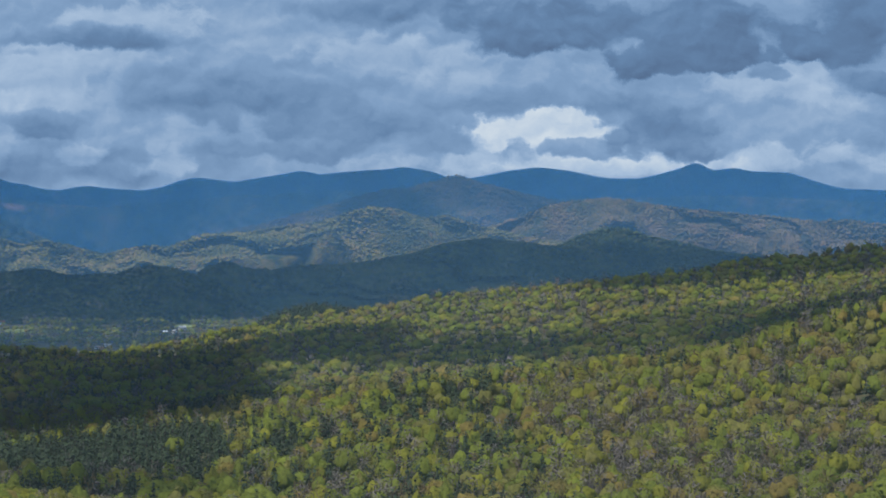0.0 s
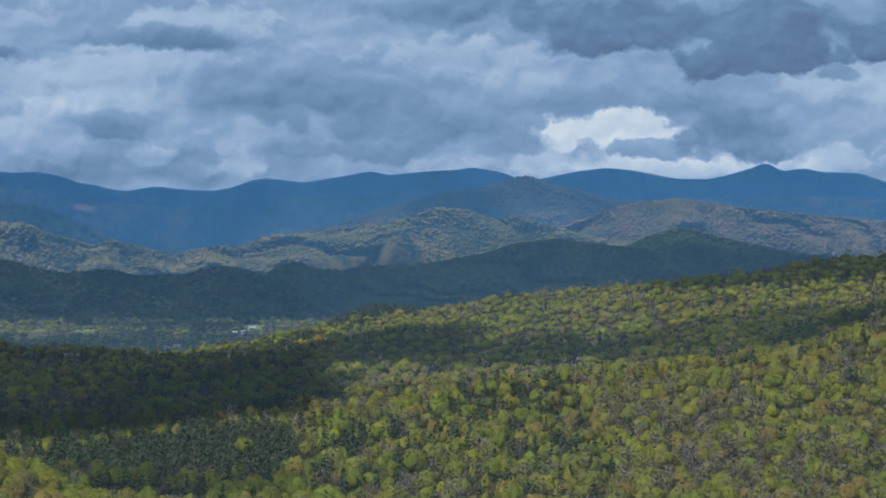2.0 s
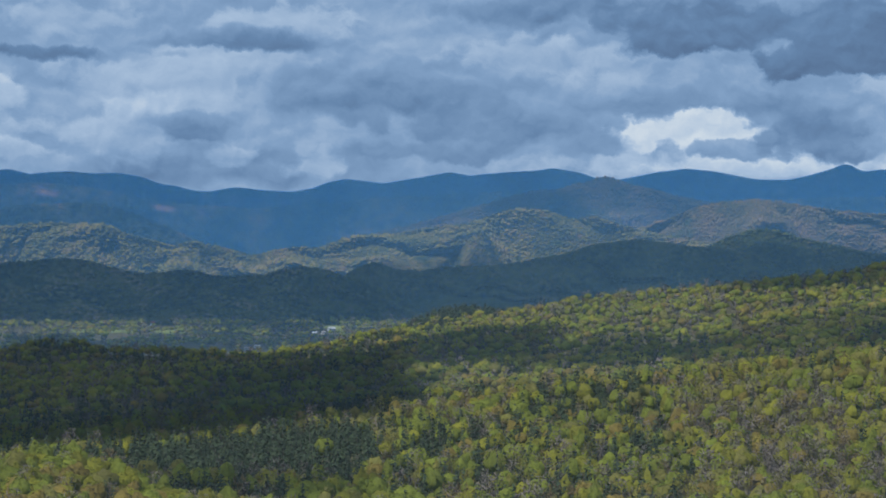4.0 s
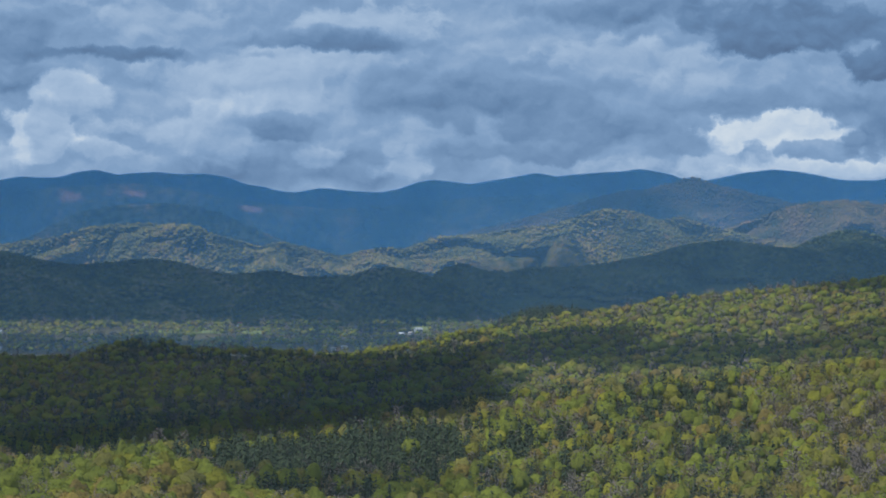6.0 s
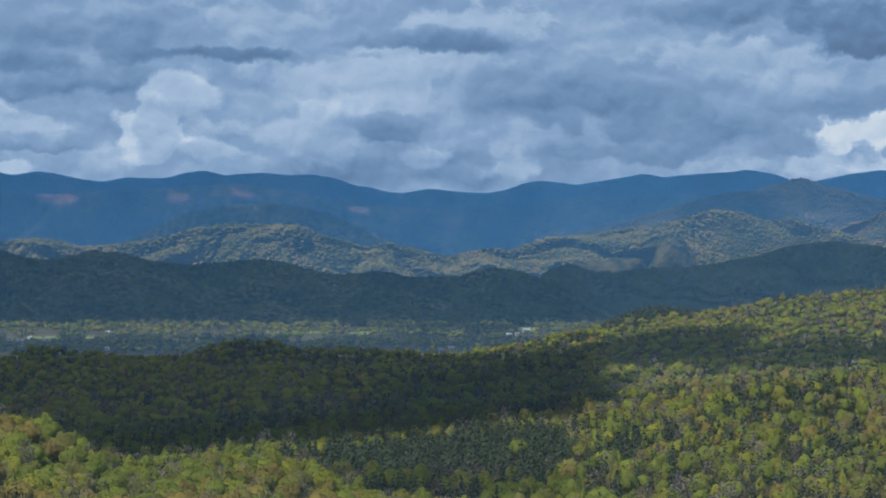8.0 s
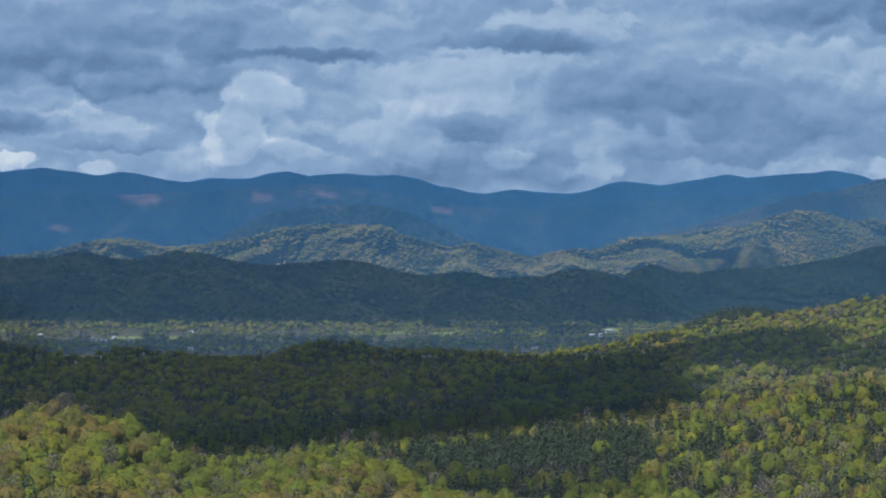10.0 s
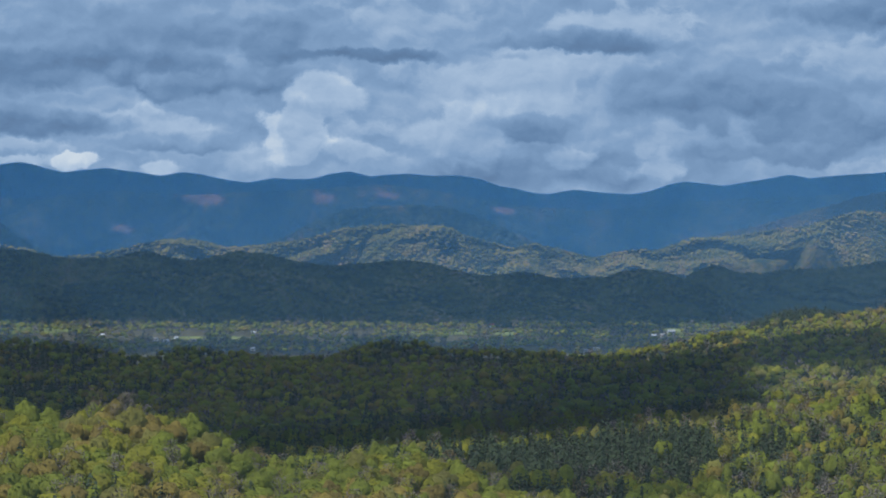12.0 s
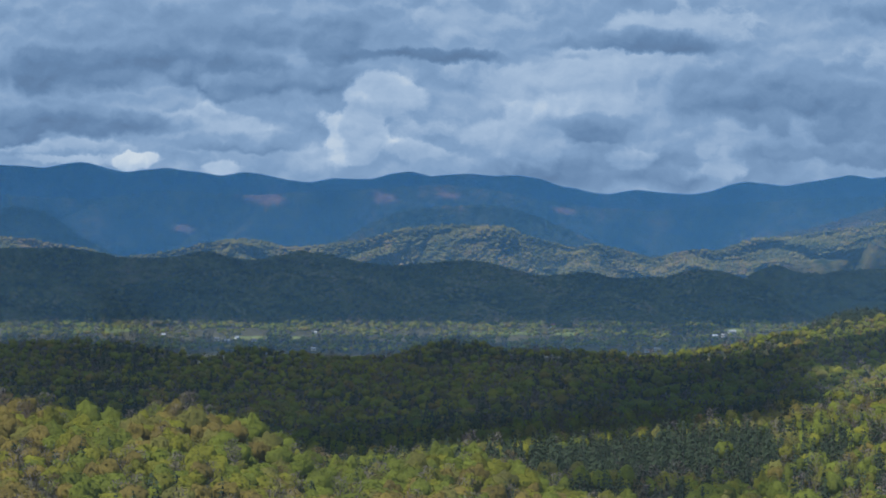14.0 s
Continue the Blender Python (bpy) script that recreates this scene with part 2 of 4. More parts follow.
BARK = plain("grey_bark", (0.10, 0.085, 0.07), (0.22, 0.20, 0.18), 0.8, 0.9, 0.03)
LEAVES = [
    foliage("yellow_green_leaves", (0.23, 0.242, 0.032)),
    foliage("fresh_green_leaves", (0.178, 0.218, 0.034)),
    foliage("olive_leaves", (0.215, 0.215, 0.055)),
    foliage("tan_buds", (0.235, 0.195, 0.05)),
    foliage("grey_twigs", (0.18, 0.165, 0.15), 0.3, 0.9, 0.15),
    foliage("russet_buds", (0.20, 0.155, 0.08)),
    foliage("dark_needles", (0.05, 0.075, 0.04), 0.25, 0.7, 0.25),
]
TREE_MATS = [BARK] + LEAVES
FLOOR = plain("leaf_litter", (0.055, 0.05, 0.03), (0.10, 0.095, 0.05), 0.03, 0.95, 0.1)
# base tones follow the light too: darker for hills under cloud, lighter for sunlit ones
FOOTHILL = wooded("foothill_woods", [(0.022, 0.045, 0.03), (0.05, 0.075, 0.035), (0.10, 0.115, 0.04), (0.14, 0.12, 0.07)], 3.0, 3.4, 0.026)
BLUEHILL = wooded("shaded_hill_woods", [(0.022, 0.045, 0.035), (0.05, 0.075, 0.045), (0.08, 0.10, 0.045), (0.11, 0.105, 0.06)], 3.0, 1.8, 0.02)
LITHILL = wooded("sunlit_hill_woods", [(0.035, 0.055, 0.03), (0.08, 0.085, 0.035), (0.16, 0.135, 0.042), (0.175, 0.115, 0.065)], 2.4, 2.3, 0.026, (0.38, 0.48, 0.58, 0.70))
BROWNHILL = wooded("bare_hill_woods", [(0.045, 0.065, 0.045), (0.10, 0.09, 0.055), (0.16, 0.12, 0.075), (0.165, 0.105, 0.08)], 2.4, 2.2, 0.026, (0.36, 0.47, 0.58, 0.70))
# the far range's wide tone drifts put patches of shadow into its colour
FARBLUE = wooded("shadow_patched_range_woods", [(0.008, 0.022, 0.022), (0.035, 0.06, 0.045), (0.10, 0.11, 0.065), (0.28, 0.16, 0.11)], 4.0, 2.6, 0.014, (0.36, 0.47, 0.62, 0.80), (0.42, 0.22, 0.16))
# wide tone drifts on the foothill stand in for its dark gullies; same shaded and sunlit split
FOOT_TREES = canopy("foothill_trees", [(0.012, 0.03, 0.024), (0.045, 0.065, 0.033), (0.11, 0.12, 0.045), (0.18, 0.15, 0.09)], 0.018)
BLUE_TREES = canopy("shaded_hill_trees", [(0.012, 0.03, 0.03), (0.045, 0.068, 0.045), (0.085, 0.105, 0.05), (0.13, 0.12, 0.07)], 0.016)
LIT_TREES = canopy("sunlit_hill_trees", [(0.065, 0.075, 0.035), (0.105, 0.105, 0.038), (0.165, 0.145, 0.045), (0.20, 0.145, 0.075)], 0.022)
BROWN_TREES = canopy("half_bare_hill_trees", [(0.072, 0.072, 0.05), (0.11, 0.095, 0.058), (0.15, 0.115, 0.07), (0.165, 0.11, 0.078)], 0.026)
# pale bluish tones put distance haze into the summit's base colour
PALEBLUE = wooded("hazed_summit_woods", [(0.05, 0.09, 0.10), (0.06, 0.10, 0.11), (0.06, 0.10, 0.11), (0.07, 0.11, 0.12)], 4.0, 0.8, 0.010)
PASTURE = plain("spring_pasture", (0.12, 0.17, 0.04), (0.19, 0.21, 0.07), 0.02, 0.9, 0.05)
SIDING = plain("white_siding", (0.72, 0.72, 0.70), (0.82, 0.82, 0.80), 0.4, 0.6, 0.01)
TIN = plain("pale_tin_roof", (0.36, 0.39, 0.43), (0.50, 0.53, 0.57), 0.3, 0.45, 0.01)
RED_TIN = plain("red_tin_roof", (0.30, 0.05, 0.03), (0.38, 0.08, 0.05), 0.3, 0.5, 0.01)
SHINGLE = plain("grey_shingles", (0.22, 0.22, 0.23), (0.34, 0.34, 0.35), 0.5, 0.9, 0.01)
PANE = plain("dark_window_pane", (0.03, 0.035, 0.04), (0.05, 0.055, 0.06), 0.5, 0.1, 0.0)


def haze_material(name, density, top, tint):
    """A see-through tinted sheet that stands in for haze and thins out with height."""
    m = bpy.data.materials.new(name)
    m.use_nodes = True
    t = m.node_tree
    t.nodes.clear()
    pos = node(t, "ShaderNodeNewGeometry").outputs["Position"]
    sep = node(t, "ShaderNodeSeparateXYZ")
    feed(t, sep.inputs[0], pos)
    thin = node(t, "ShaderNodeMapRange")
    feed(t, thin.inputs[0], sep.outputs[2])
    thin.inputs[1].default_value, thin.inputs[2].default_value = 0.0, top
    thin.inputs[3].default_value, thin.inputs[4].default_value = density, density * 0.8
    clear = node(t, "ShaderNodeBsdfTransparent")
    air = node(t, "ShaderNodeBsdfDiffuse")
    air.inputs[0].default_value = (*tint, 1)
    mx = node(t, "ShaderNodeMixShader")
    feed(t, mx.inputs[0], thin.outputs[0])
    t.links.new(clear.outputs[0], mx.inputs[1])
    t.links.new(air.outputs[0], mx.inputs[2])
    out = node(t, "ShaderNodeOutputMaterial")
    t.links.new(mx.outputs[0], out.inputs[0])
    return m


# ---- ground and mountains ----
RNG = np.random.default_rng(7)
LATTICE = RNG.random((256, 256))


def value_noise(x, y):
    xi, yi = np.floor(x).astype(int), np.floor(y).astype(int)
    fx, fy = x - xi, y - yi
    fx, fy = fx * fx * (3 - 2 * fx), fy * fy * (3 - 2 * fy)
    a, b = LATTICE[xi % 256, yi % 256], LATTICE[(xi + 1) % 256, yi % 256]
    c, d = LATTICE[xi % 256, (yi + 1) % 256], LATTICE[(xi + 1) % 256, (yi + 1) % 256]
    return (a * (1 - fx) + b * fx) * (1 - fy) + (c * (1 - fx) + d * fx) * fy


def fbm(x, y, octaves=4, gain=0.5):
    total, amp, norm = np.zeros(np.broadcast(x, y).shape), 1.0, 0.0
    for k in range(octaves):
        total = total + amp * value_noise(x * 2 ** k + 17.3 * k, y * 2 ** k + 5.1 * k)
        norm, amp = norm + amp, amp * gain
    return total / norm


def line(points, az):
    """A skyline through a few summits and saddles, rounded: elevation in degrees at each bearing."""
    a, e = zip(*points)
    shift = (-0.06, -0.03, 0.0, 0.03, 0.06)
    return sum(np.interp(az + s, a, e) for s in shift) / len(shift)


RINGS = []


def ring(dist, points, rise=13.5):
    """The treetops' skyline at one distance; the ground lies a tree's height lower."""
    RINGS.append((dist, points, rise))


def tree_size(d):
    return np.interp(d, (0, 1300, 2300, 3400, 4200), (1.0, 1.0, 0.95, 0.66, 0.6))


ring(1240, [(-16.32, -3.720), (-13.27, -3.758), (-11.25, -3.835), (-9.02, -4.141), (-6.00, -4.446), (9.26, -4.980)])
ring(1400, [(-16.32, -2.993), (-13.27, -2.955), (-10.81, -2.993), (-9.77, -3.338), (-8.79, -3.682), (-7.70, -3.452), (-6.00, -3.873), (-3.71, -4.293), (9.26, -4.904)])
ring(1550, [(-16.48, -1.950), (-14.22, -2.042), (-13.46, -2.150), (-13.12, -2.318), (-12.55, -2.349), (-12.09, -2.487), (-11.90, -2.548), (-11.64, -2.349), (-11.25, -2.257), (-10.83, -2.242), (-10.41, -2.426), (-9.95, -2.610), (-9.49, -2.763), (-9.11, -2.993), (-8.69, -3.223), (-8.34, -3.184), (-7.74, -2.916), (-7.14, -2.978), (-6.49, -3.161), (-5.95, -3.391), (-5.19, -3.529), (-4.58, -3.636), (-3.71, -3.873), (-1.41, -4.293), (9.26, -4.751)])
ring(1640, [(-16.32, -2.916), (-13.27, -3.070), (-10.51, -3.070), (-9.02, -3.758), (-7.51, -3.529), (-6.00, -3.988), (9.26, -4.446)])
ring(1750, [(-16.32, -3.797), (-9.02, -3.835), (-6.00, -3.781), (0.12, -3.774), (6.00, -3.682), (9.26, -3.605)])
ring(2000, [(-16.32, -3.414), (-9.02, -3.437), (-6.00, -3.338), (-3.71, -3.269), (0.12, -3.115), (3.19, -2.878), (6.00, -2.648), (9.26, -2.456)])
ring(2250, [(-16.32, -3.031), (-9.02, -3.054), (-6.00, -2.878), (-2.95, -2.748), (0.12, -2.518), (3.19, -2.188), (6.00, -1.766), (9.26, -1.229)])
ring(2450, [(-16.32, -2.824), (-9.02, -2.840), (-6.00, -2.648), (-2.95, -2.533), (-1.72, -2.349), (-0.65, -2.150), (1.27, -1.966), (3.19, -1.659), (3.96, -1.536), (5.10, -1.167), (6.00, -0.883), (9.26, -0.154)])
ring(2620, [(-16.32, -2.625), (-9.02, -2.648), (-6.00, -2.418), (-2.95, -2.242), (-0.65, -2.088), (1.27, -1.920), (3.19, -1.628), (5.10, -1.198), (6.00, -0.937), (9.26, -0.307)])
ring(2900, [(-16.32, -2.226), (-9.02, -2.288), (-6.00, -2.058), (-2.95, -1.843), (0.12, -1.574), (2.43, -1.321), (3.96, -1.121), (6.00, -0.768), (9.26, -0.384)])
ring(3200, [(-16.32, -1.881), (-9.02, -1.935), (-6.00, -1.843), (-3.71, -1.728), (-2.95, -1.582), (-1.41, -1.321), (0.12, -1.137), (2.43, -0.922), (3.96, -0.745), (6.00, -0.599), (9.26, -0.307)])
ring(3400, [(-16.48, -1.490), (-12.70, -1.490), (-11.71, -1.505), (-11.18, -1.628), (-10.72, -1.720), (-10.41, -1.628), (-10.03, -1.551), (-9.49, -1.643), (-8.88, -1.720), (-8.19, -1.682), (-7.73, -1.536), (-7.42, -1.459), (-6.96, -1.490), (-6.65, -1.574), (-5.81, -1.605), (-5.04, -1.659), (-4.50, -1.682), (-4.04, -1.605), (-3.51, -1.505), (-3.14, -1.398), (-2.33, -1.275), (-1.41, -1.144), (-0.65, -1.021), (-0.26, -0.929), (0.51, -0.860), (1.27, -0.783), (2.04, -0.707), (2.81, -0.630), (3.57, -0.530), (4.11, -0.430), (4.57, -0.369), (5.10, -0.346), (5.48, -0.253), (6.00, -0.192), (9.26, 0.077)])
ring(3510, [(-16.32, -1.843), (-6.00, -1.843), (-2.72, -1.536), (-2.41, -1.244), (-2.03, -1.083), (-1.64, -1.052), (-1.26, -1.129), (-0.80, -1.344), (0.89, -1.229), (6.00, -0.538), (9.26, -0.230)], 10.0)
ring(3600, [(-16.32, -1.613), (-6.00, -1.628), (-2.95, -1.628), (0.12, -1.582), (9.26, -1.582)], 6.0)
ring(4150, [(-16.32, -1.229), (9.26, -1.229)], 6.0)
ring(4960, [(-16.32, -0.922), (9.26, -0.922)], 6.0)


def ground_height(az, d):
    """Metres above the lens, at bearings in degrees and distances in metres."""
    az, d = np.asarray(az, float), np.asarray(d, float)
    ds = np.array([r[0] for r in RINGS])
    hs = np.array([r[0] * np.tan(np.radians(line(r[1], az))) - r[2] * tree_size(r[0]) for r in RINGS])
    # the lookout: a rise that falls off towards the first wooded hill
    ds = np.concatenate([[0, 12, 200, 600, 1000], ds])
    hs = np.concatenate([np.stack([np.full(az.shape, v) for v in (-1.7, -1.9, -45.0, -88.0, -105.0)]), hs])
    i = np.clip(np.searchsorted(ds, d, side="right") - 1, 0, len(ds) - 2)
    u = (d - ds[i]) / (ds[i + 1] - ds[i])
    u = u * u * (3 - 2 * u) * 0.5 + u * 0.5
    n = np.arange(az.size).reshape(az.shape)
    flat = hs.reshape(len(ds), -1)
    z = flat[i, n] * (1 - u) + flat[i + 1, n] * u
    x, y = d * np.sin(np.radians(az)), d * np.cos(np.radians(az))
    rough = (fbm(x / 70 + 40, y / 70 + 40, 3) - 0.5) * 7.0
    roll = (fbm(x / 150 + 8, y / 190 + 21, 2) - 0.5) * 11.0 * np.clip((d - 1750) / 200, 0, 1) * np.clip((3300 - d) / 250, 0, 1)
    return z + roll + rough * np.clip((d - 1000) / 300, 0, 1) * np.where((d > 1200) & (d < 1640), 0.25, 1.0) * np.clip((3450 - d) / 300, 0.15, 1)


def grid_mesh(name, verts, rows, cols, material):
    idx = np.arange(rows * cols).reshape(rows, cols)
    q = np.stack([idx[:-1, :-1], idx[:-1, 1:], idx[1:, 1:], idx[1:, :-1]], -1).reshape(-1, 4)
    me = bpy.data.meshes.new(name)
    fill(me, verts, q)
    me.materials.append(material)
    me.polygons.foreach_set("use_smooth", np.ones(len(q), bool))
    return me


def fill(me, verts, faces):
    n, k = faces.shape
    me.vertices.add(len(verts))
    me.vertices.foreach_set("co", np.asarray(verts, np.float32).ravel())
    me.loops.add(n * k)
    me.loops.foreach_set("vertex_index", np.asarray(faces, np.int32).ravel())
    me.polygons.add(n)
    me.polygons.foreach_set("loop_start", np.arange(n, dtype=np.int32) * k)
    me.update(calc_edges=True)


def polar(az, d, z):
    a = np.radians(az)
    return np.stack([d * np.sin(a), d * np.cos(a), z], -1)


def build_ground():
    azs = np.concatenate([np.arange(-180, -20, 8.0), np.arange(-20, 12, 0.12), np.arange(12, 180.1, 8.0)])
    ds = np.concatenate([[0.01, 4, 12, 30, 80, 200, 400, 600, 800, 1000, 1150], np.arange(1240, 3700, 20.0), [3800, 3950, 4150, 4500, 4960]])
    A, D = np.meshgrid(azs, ds)
    v = polar(A, D, ground_height(A, D))
    tagged(new("ground", grid_mesh("ground", v.reshape(-1, 3), len(ds), len(azs), FLOOR)),
           "brown leaf-littered ground of wooded hills and valley", "ground", kind="structure")


build_ground()


CRESTS = []


def mountain(label, dist, depth, foot, points, material, spurs=0.25, grain=0.012, seed=0.0, step=0.03, kind="structure", name="mountain", cover=None, bare=()):
    """A ridge with spurs and gullies running down to its foot, and a back slope; cover: the woods on it, bare: clearings."""
    a0, a1 = points[0][0], points[-1][0]

    def surface(A, V):
        arc = np.radians(A) * dist
        crest = dist * np.tan(np.radians(line(points, A) + (fbm(A * 9 + seed, A * 0 + seed, 4, 0.6) - 0.5) * grain * 2.4))
        face = np.clip(V, 0, 1)
        h = foot + (crest - foot) * face ** 0.85
        run = arc / (1.7 if cover else 1.0) + seed * 37 + (fbm(arc / 110 + seed, V * 1.5, 3) - 0.5) * 110 + (V - 0.5) * 110 * np.sin(arc / 130 + seed)
        folds = 0.0
        for wave, share, slip in ((64, 0.55, 0.9), (29, 0.30, 2.0), (13, 0.15, 4.0)):
            folds = folds + share * np.sqrt((2 * value_noise(run / wave + seed, V * slip + seed * 3) - 1) ** 2 + 0.012)
        folds = np.clip(folds * 1.5, 0, 1)
        fade = np.sin(np.pi * face ** 0.8) ** 0.7
        knolls = fbm(arc / 62 + seed * 5, V * depth / 42 + seed, 3, 0.45) - 0.5
        h = h + (crest - foot) * spurs * fade * ((folds - 0.55) * 0.22 + knolls * (1.3 if cover else 0.8))
        h = np.where(V > 1, crest + (foot - 30 - crest) * (V - 1), h)
        D = dist - depth * (1 - face) + np.clip(V - 1, 0, 1) * 60 + depth * (0.85 if cover else 0.6) * spurs * fade * (1 - folds)
        return D, h

    azs = np.arange(a0, a1, step * (1.7 if cover else 1.1))
    vs = np.concatenate([np.linspace(0, 1, 34 if cover else 40), [1.15, 1.5, 2.0]])
    A, V = np.meshgrid(azs, vs)
    D, h = surface(A, V)
    me = grid_mesh(name, polar(A, D, h).reshape(-1, 3), len(vs), len(azs), material)
    if bare:
        el = np.degrees(np.arctan2(h, D))
        cut = np.zeros(A.shape)
        rag = (fbm(A * 14 + 90, el * 22 + 90, 3) - 0.5) * 1.3
        for a, e, ra, re_ in bare:
            away = np.hypot((A - a) / ra, (el - e) / re_ + (A - a) / ra * 0.35)
            cut = np.maximum(cut, np.clip((1.15 + rag - away) * 2.2, 0, 1))
        me.attributes.new("bare", "FLOAT", "POINT").data.foreach_set("value", cut.ravel().astype(np.float32))
    hill = tagged(new(name, me), label, "mountain", kind=kind)
    if kind == "backdrop" or "cone" in label:
        CRESTS.append(points)
    if cover:
        woods(cover, dist, depth, foot, points, surface, seed)
    return hill


def woods(cover, dist, depth, foot, points, surface, seed):
    """The crowns that cover a far hill, each a small uneven dome."""
    material, spacing, size, v0 = cover
    rng = np.random.default_rng(int(seed * 10) + 60)
    a0, a1 = points[0][0], points[-1][0]
    mean = np.mean([p[1] for p in points if a0 < p[0] < a1])
    slope = math.hypot(depth, dist * math.tan(radians(mean)) - foot)
    n = int(radians(a1 - a0) * dist * slope * (1 - v0) / spacing ** 2)
    A, V = rng.uniform(a0, a1, n), rng.uniform(v0, 1.0, n)
    D, h = surface(A, V)
    at = polar(A, D, h)
    r = size * rng.uniform(0.6, 1.3, n) * (0.75 + 0.5 * fbm(A * 8, V * 9, 2))
    tall = r * rng.choice((0.38, 0.45, 0.52, 0.6, 0.8), n)
    spin = rng.uniform(0, 6.28, n)
    th = spin[:, None] + np.arange(4) * 1.5708
    u = rng.uniform(0.75, 1.25, (n, 4))
    def tier(reach, rise):
        return np.stack([at[:, :1] + np.cos(th) * u * (r * reach)[:, None], at[:, 1:2] + np.sin(th) * u * (r * reach)[:, None], np.broadcast_to((at[:, 2] + tall * rise)[:, None], (n, 4))], -1)
    top = at + np.stack([np.zeros(n), np.zeros(n), tall], 1)
    verts = np.concatenate([tier(1.0, -0.35), tier(0.72, 0.62), top[:, None]], 1).reshape(-1, 3)
    one = []
    for i in range(4):
        j = (i + 1) % 4
        one += [(i, j, 4 + j), (i, 4 + j, 4 + i), (4 + i, 4 + j, 8)]
    faces = (np.array(one)[None] + np.arange(n)[:, None, None] * 9).reshape(-1, 3)
    me = bpy.data.meshes.new("far_woods")
    fill(me, verts, faces)
    me.materials.append(material)
    me.polygons.foreach_set("use_smooth", np.ones(len(faces), bool))
    tagged(new("far_woods", me), "distant spring woods covering a hill", "forest", kind="stuff")


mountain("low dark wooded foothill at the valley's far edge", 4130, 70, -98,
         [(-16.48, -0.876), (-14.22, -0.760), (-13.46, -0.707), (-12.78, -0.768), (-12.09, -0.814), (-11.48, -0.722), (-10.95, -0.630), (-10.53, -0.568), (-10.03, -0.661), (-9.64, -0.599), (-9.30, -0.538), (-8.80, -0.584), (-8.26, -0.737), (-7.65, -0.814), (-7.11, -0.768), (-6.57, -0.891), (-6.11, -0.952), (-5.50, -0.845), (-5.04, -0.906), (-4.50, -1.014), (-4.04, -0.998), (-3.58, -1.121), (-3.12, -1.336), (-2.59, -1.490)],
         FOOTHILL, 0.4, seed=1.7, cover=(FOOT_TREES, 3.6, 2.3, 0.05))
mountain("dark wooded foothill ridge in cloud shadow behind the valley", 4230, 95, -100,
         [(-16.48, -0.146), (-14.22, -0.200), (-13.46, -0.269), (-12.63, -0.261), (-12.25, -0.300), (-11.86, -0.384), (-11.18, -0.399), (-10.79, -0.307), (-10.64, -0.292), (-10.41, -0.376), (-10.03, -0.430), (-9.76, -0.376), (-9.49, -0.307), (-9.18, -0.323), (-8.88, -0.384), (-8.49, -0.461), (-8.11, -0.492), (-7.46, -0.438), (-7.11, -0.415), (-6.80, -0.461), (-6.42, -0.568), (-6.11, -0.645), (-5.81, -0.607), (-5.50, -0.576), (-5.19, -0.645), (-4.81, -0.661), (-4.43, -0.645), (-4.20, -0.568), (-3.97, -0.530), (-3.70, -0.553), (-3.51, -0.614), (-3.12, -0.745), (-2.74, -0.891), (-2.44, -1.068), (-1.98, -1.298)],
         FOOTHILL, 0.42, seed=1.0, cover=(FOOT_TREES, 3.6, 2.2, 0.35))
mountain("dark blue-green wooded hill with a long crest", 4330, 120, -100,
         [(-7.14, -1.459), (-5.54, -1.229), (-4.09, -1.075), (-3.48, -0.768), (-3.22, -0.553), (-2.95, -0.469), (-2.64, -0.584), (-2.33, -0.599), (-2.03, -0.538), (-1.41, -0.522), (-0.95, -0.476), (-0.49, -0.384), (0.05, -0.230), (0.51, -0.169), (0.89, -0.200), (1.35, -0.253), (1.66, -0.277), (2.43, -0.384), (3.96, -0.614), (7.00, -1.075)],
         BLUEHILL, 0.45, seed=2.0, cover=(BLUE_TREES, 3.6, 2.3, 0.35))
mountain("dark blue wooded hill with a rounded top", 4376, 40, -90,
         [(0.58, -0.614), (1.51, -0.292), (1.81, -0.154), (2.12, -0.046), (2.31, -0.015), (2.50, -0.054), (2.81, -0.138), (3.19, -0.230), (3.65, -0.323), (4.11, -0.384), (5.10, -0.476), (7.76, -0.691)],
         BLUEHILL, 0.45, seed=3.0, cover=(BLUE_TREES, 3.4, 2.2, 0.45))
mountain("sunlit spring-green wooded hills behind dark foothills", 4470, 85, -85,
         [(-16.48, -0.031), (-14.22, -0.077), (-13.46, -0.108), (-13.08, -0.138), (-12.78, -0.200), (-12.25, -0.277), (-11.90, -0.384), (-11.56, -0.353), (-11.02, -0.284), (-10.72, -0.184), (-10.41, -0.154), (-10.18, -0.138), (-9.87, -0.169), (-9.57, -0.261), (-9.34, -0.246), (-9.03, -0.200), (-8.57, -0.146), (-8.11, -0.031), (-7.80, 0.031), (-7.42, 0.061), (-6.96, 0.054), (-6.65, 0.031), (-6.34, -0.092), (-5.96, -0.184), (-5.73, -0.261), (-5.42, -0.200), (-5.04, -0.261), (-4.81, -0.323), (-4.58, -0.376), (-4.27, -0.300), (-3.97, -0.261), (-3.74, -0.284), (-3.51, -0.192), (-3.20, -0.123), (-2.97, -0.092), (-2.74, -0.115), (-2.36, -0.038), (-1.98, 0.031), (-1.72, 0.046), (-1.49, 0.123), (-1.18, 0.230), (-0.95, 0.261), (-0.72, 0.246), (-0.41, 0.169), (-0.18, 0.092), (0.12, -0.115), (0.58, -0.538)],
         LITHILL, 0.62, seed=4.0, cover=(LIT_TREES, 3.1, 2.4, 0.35))
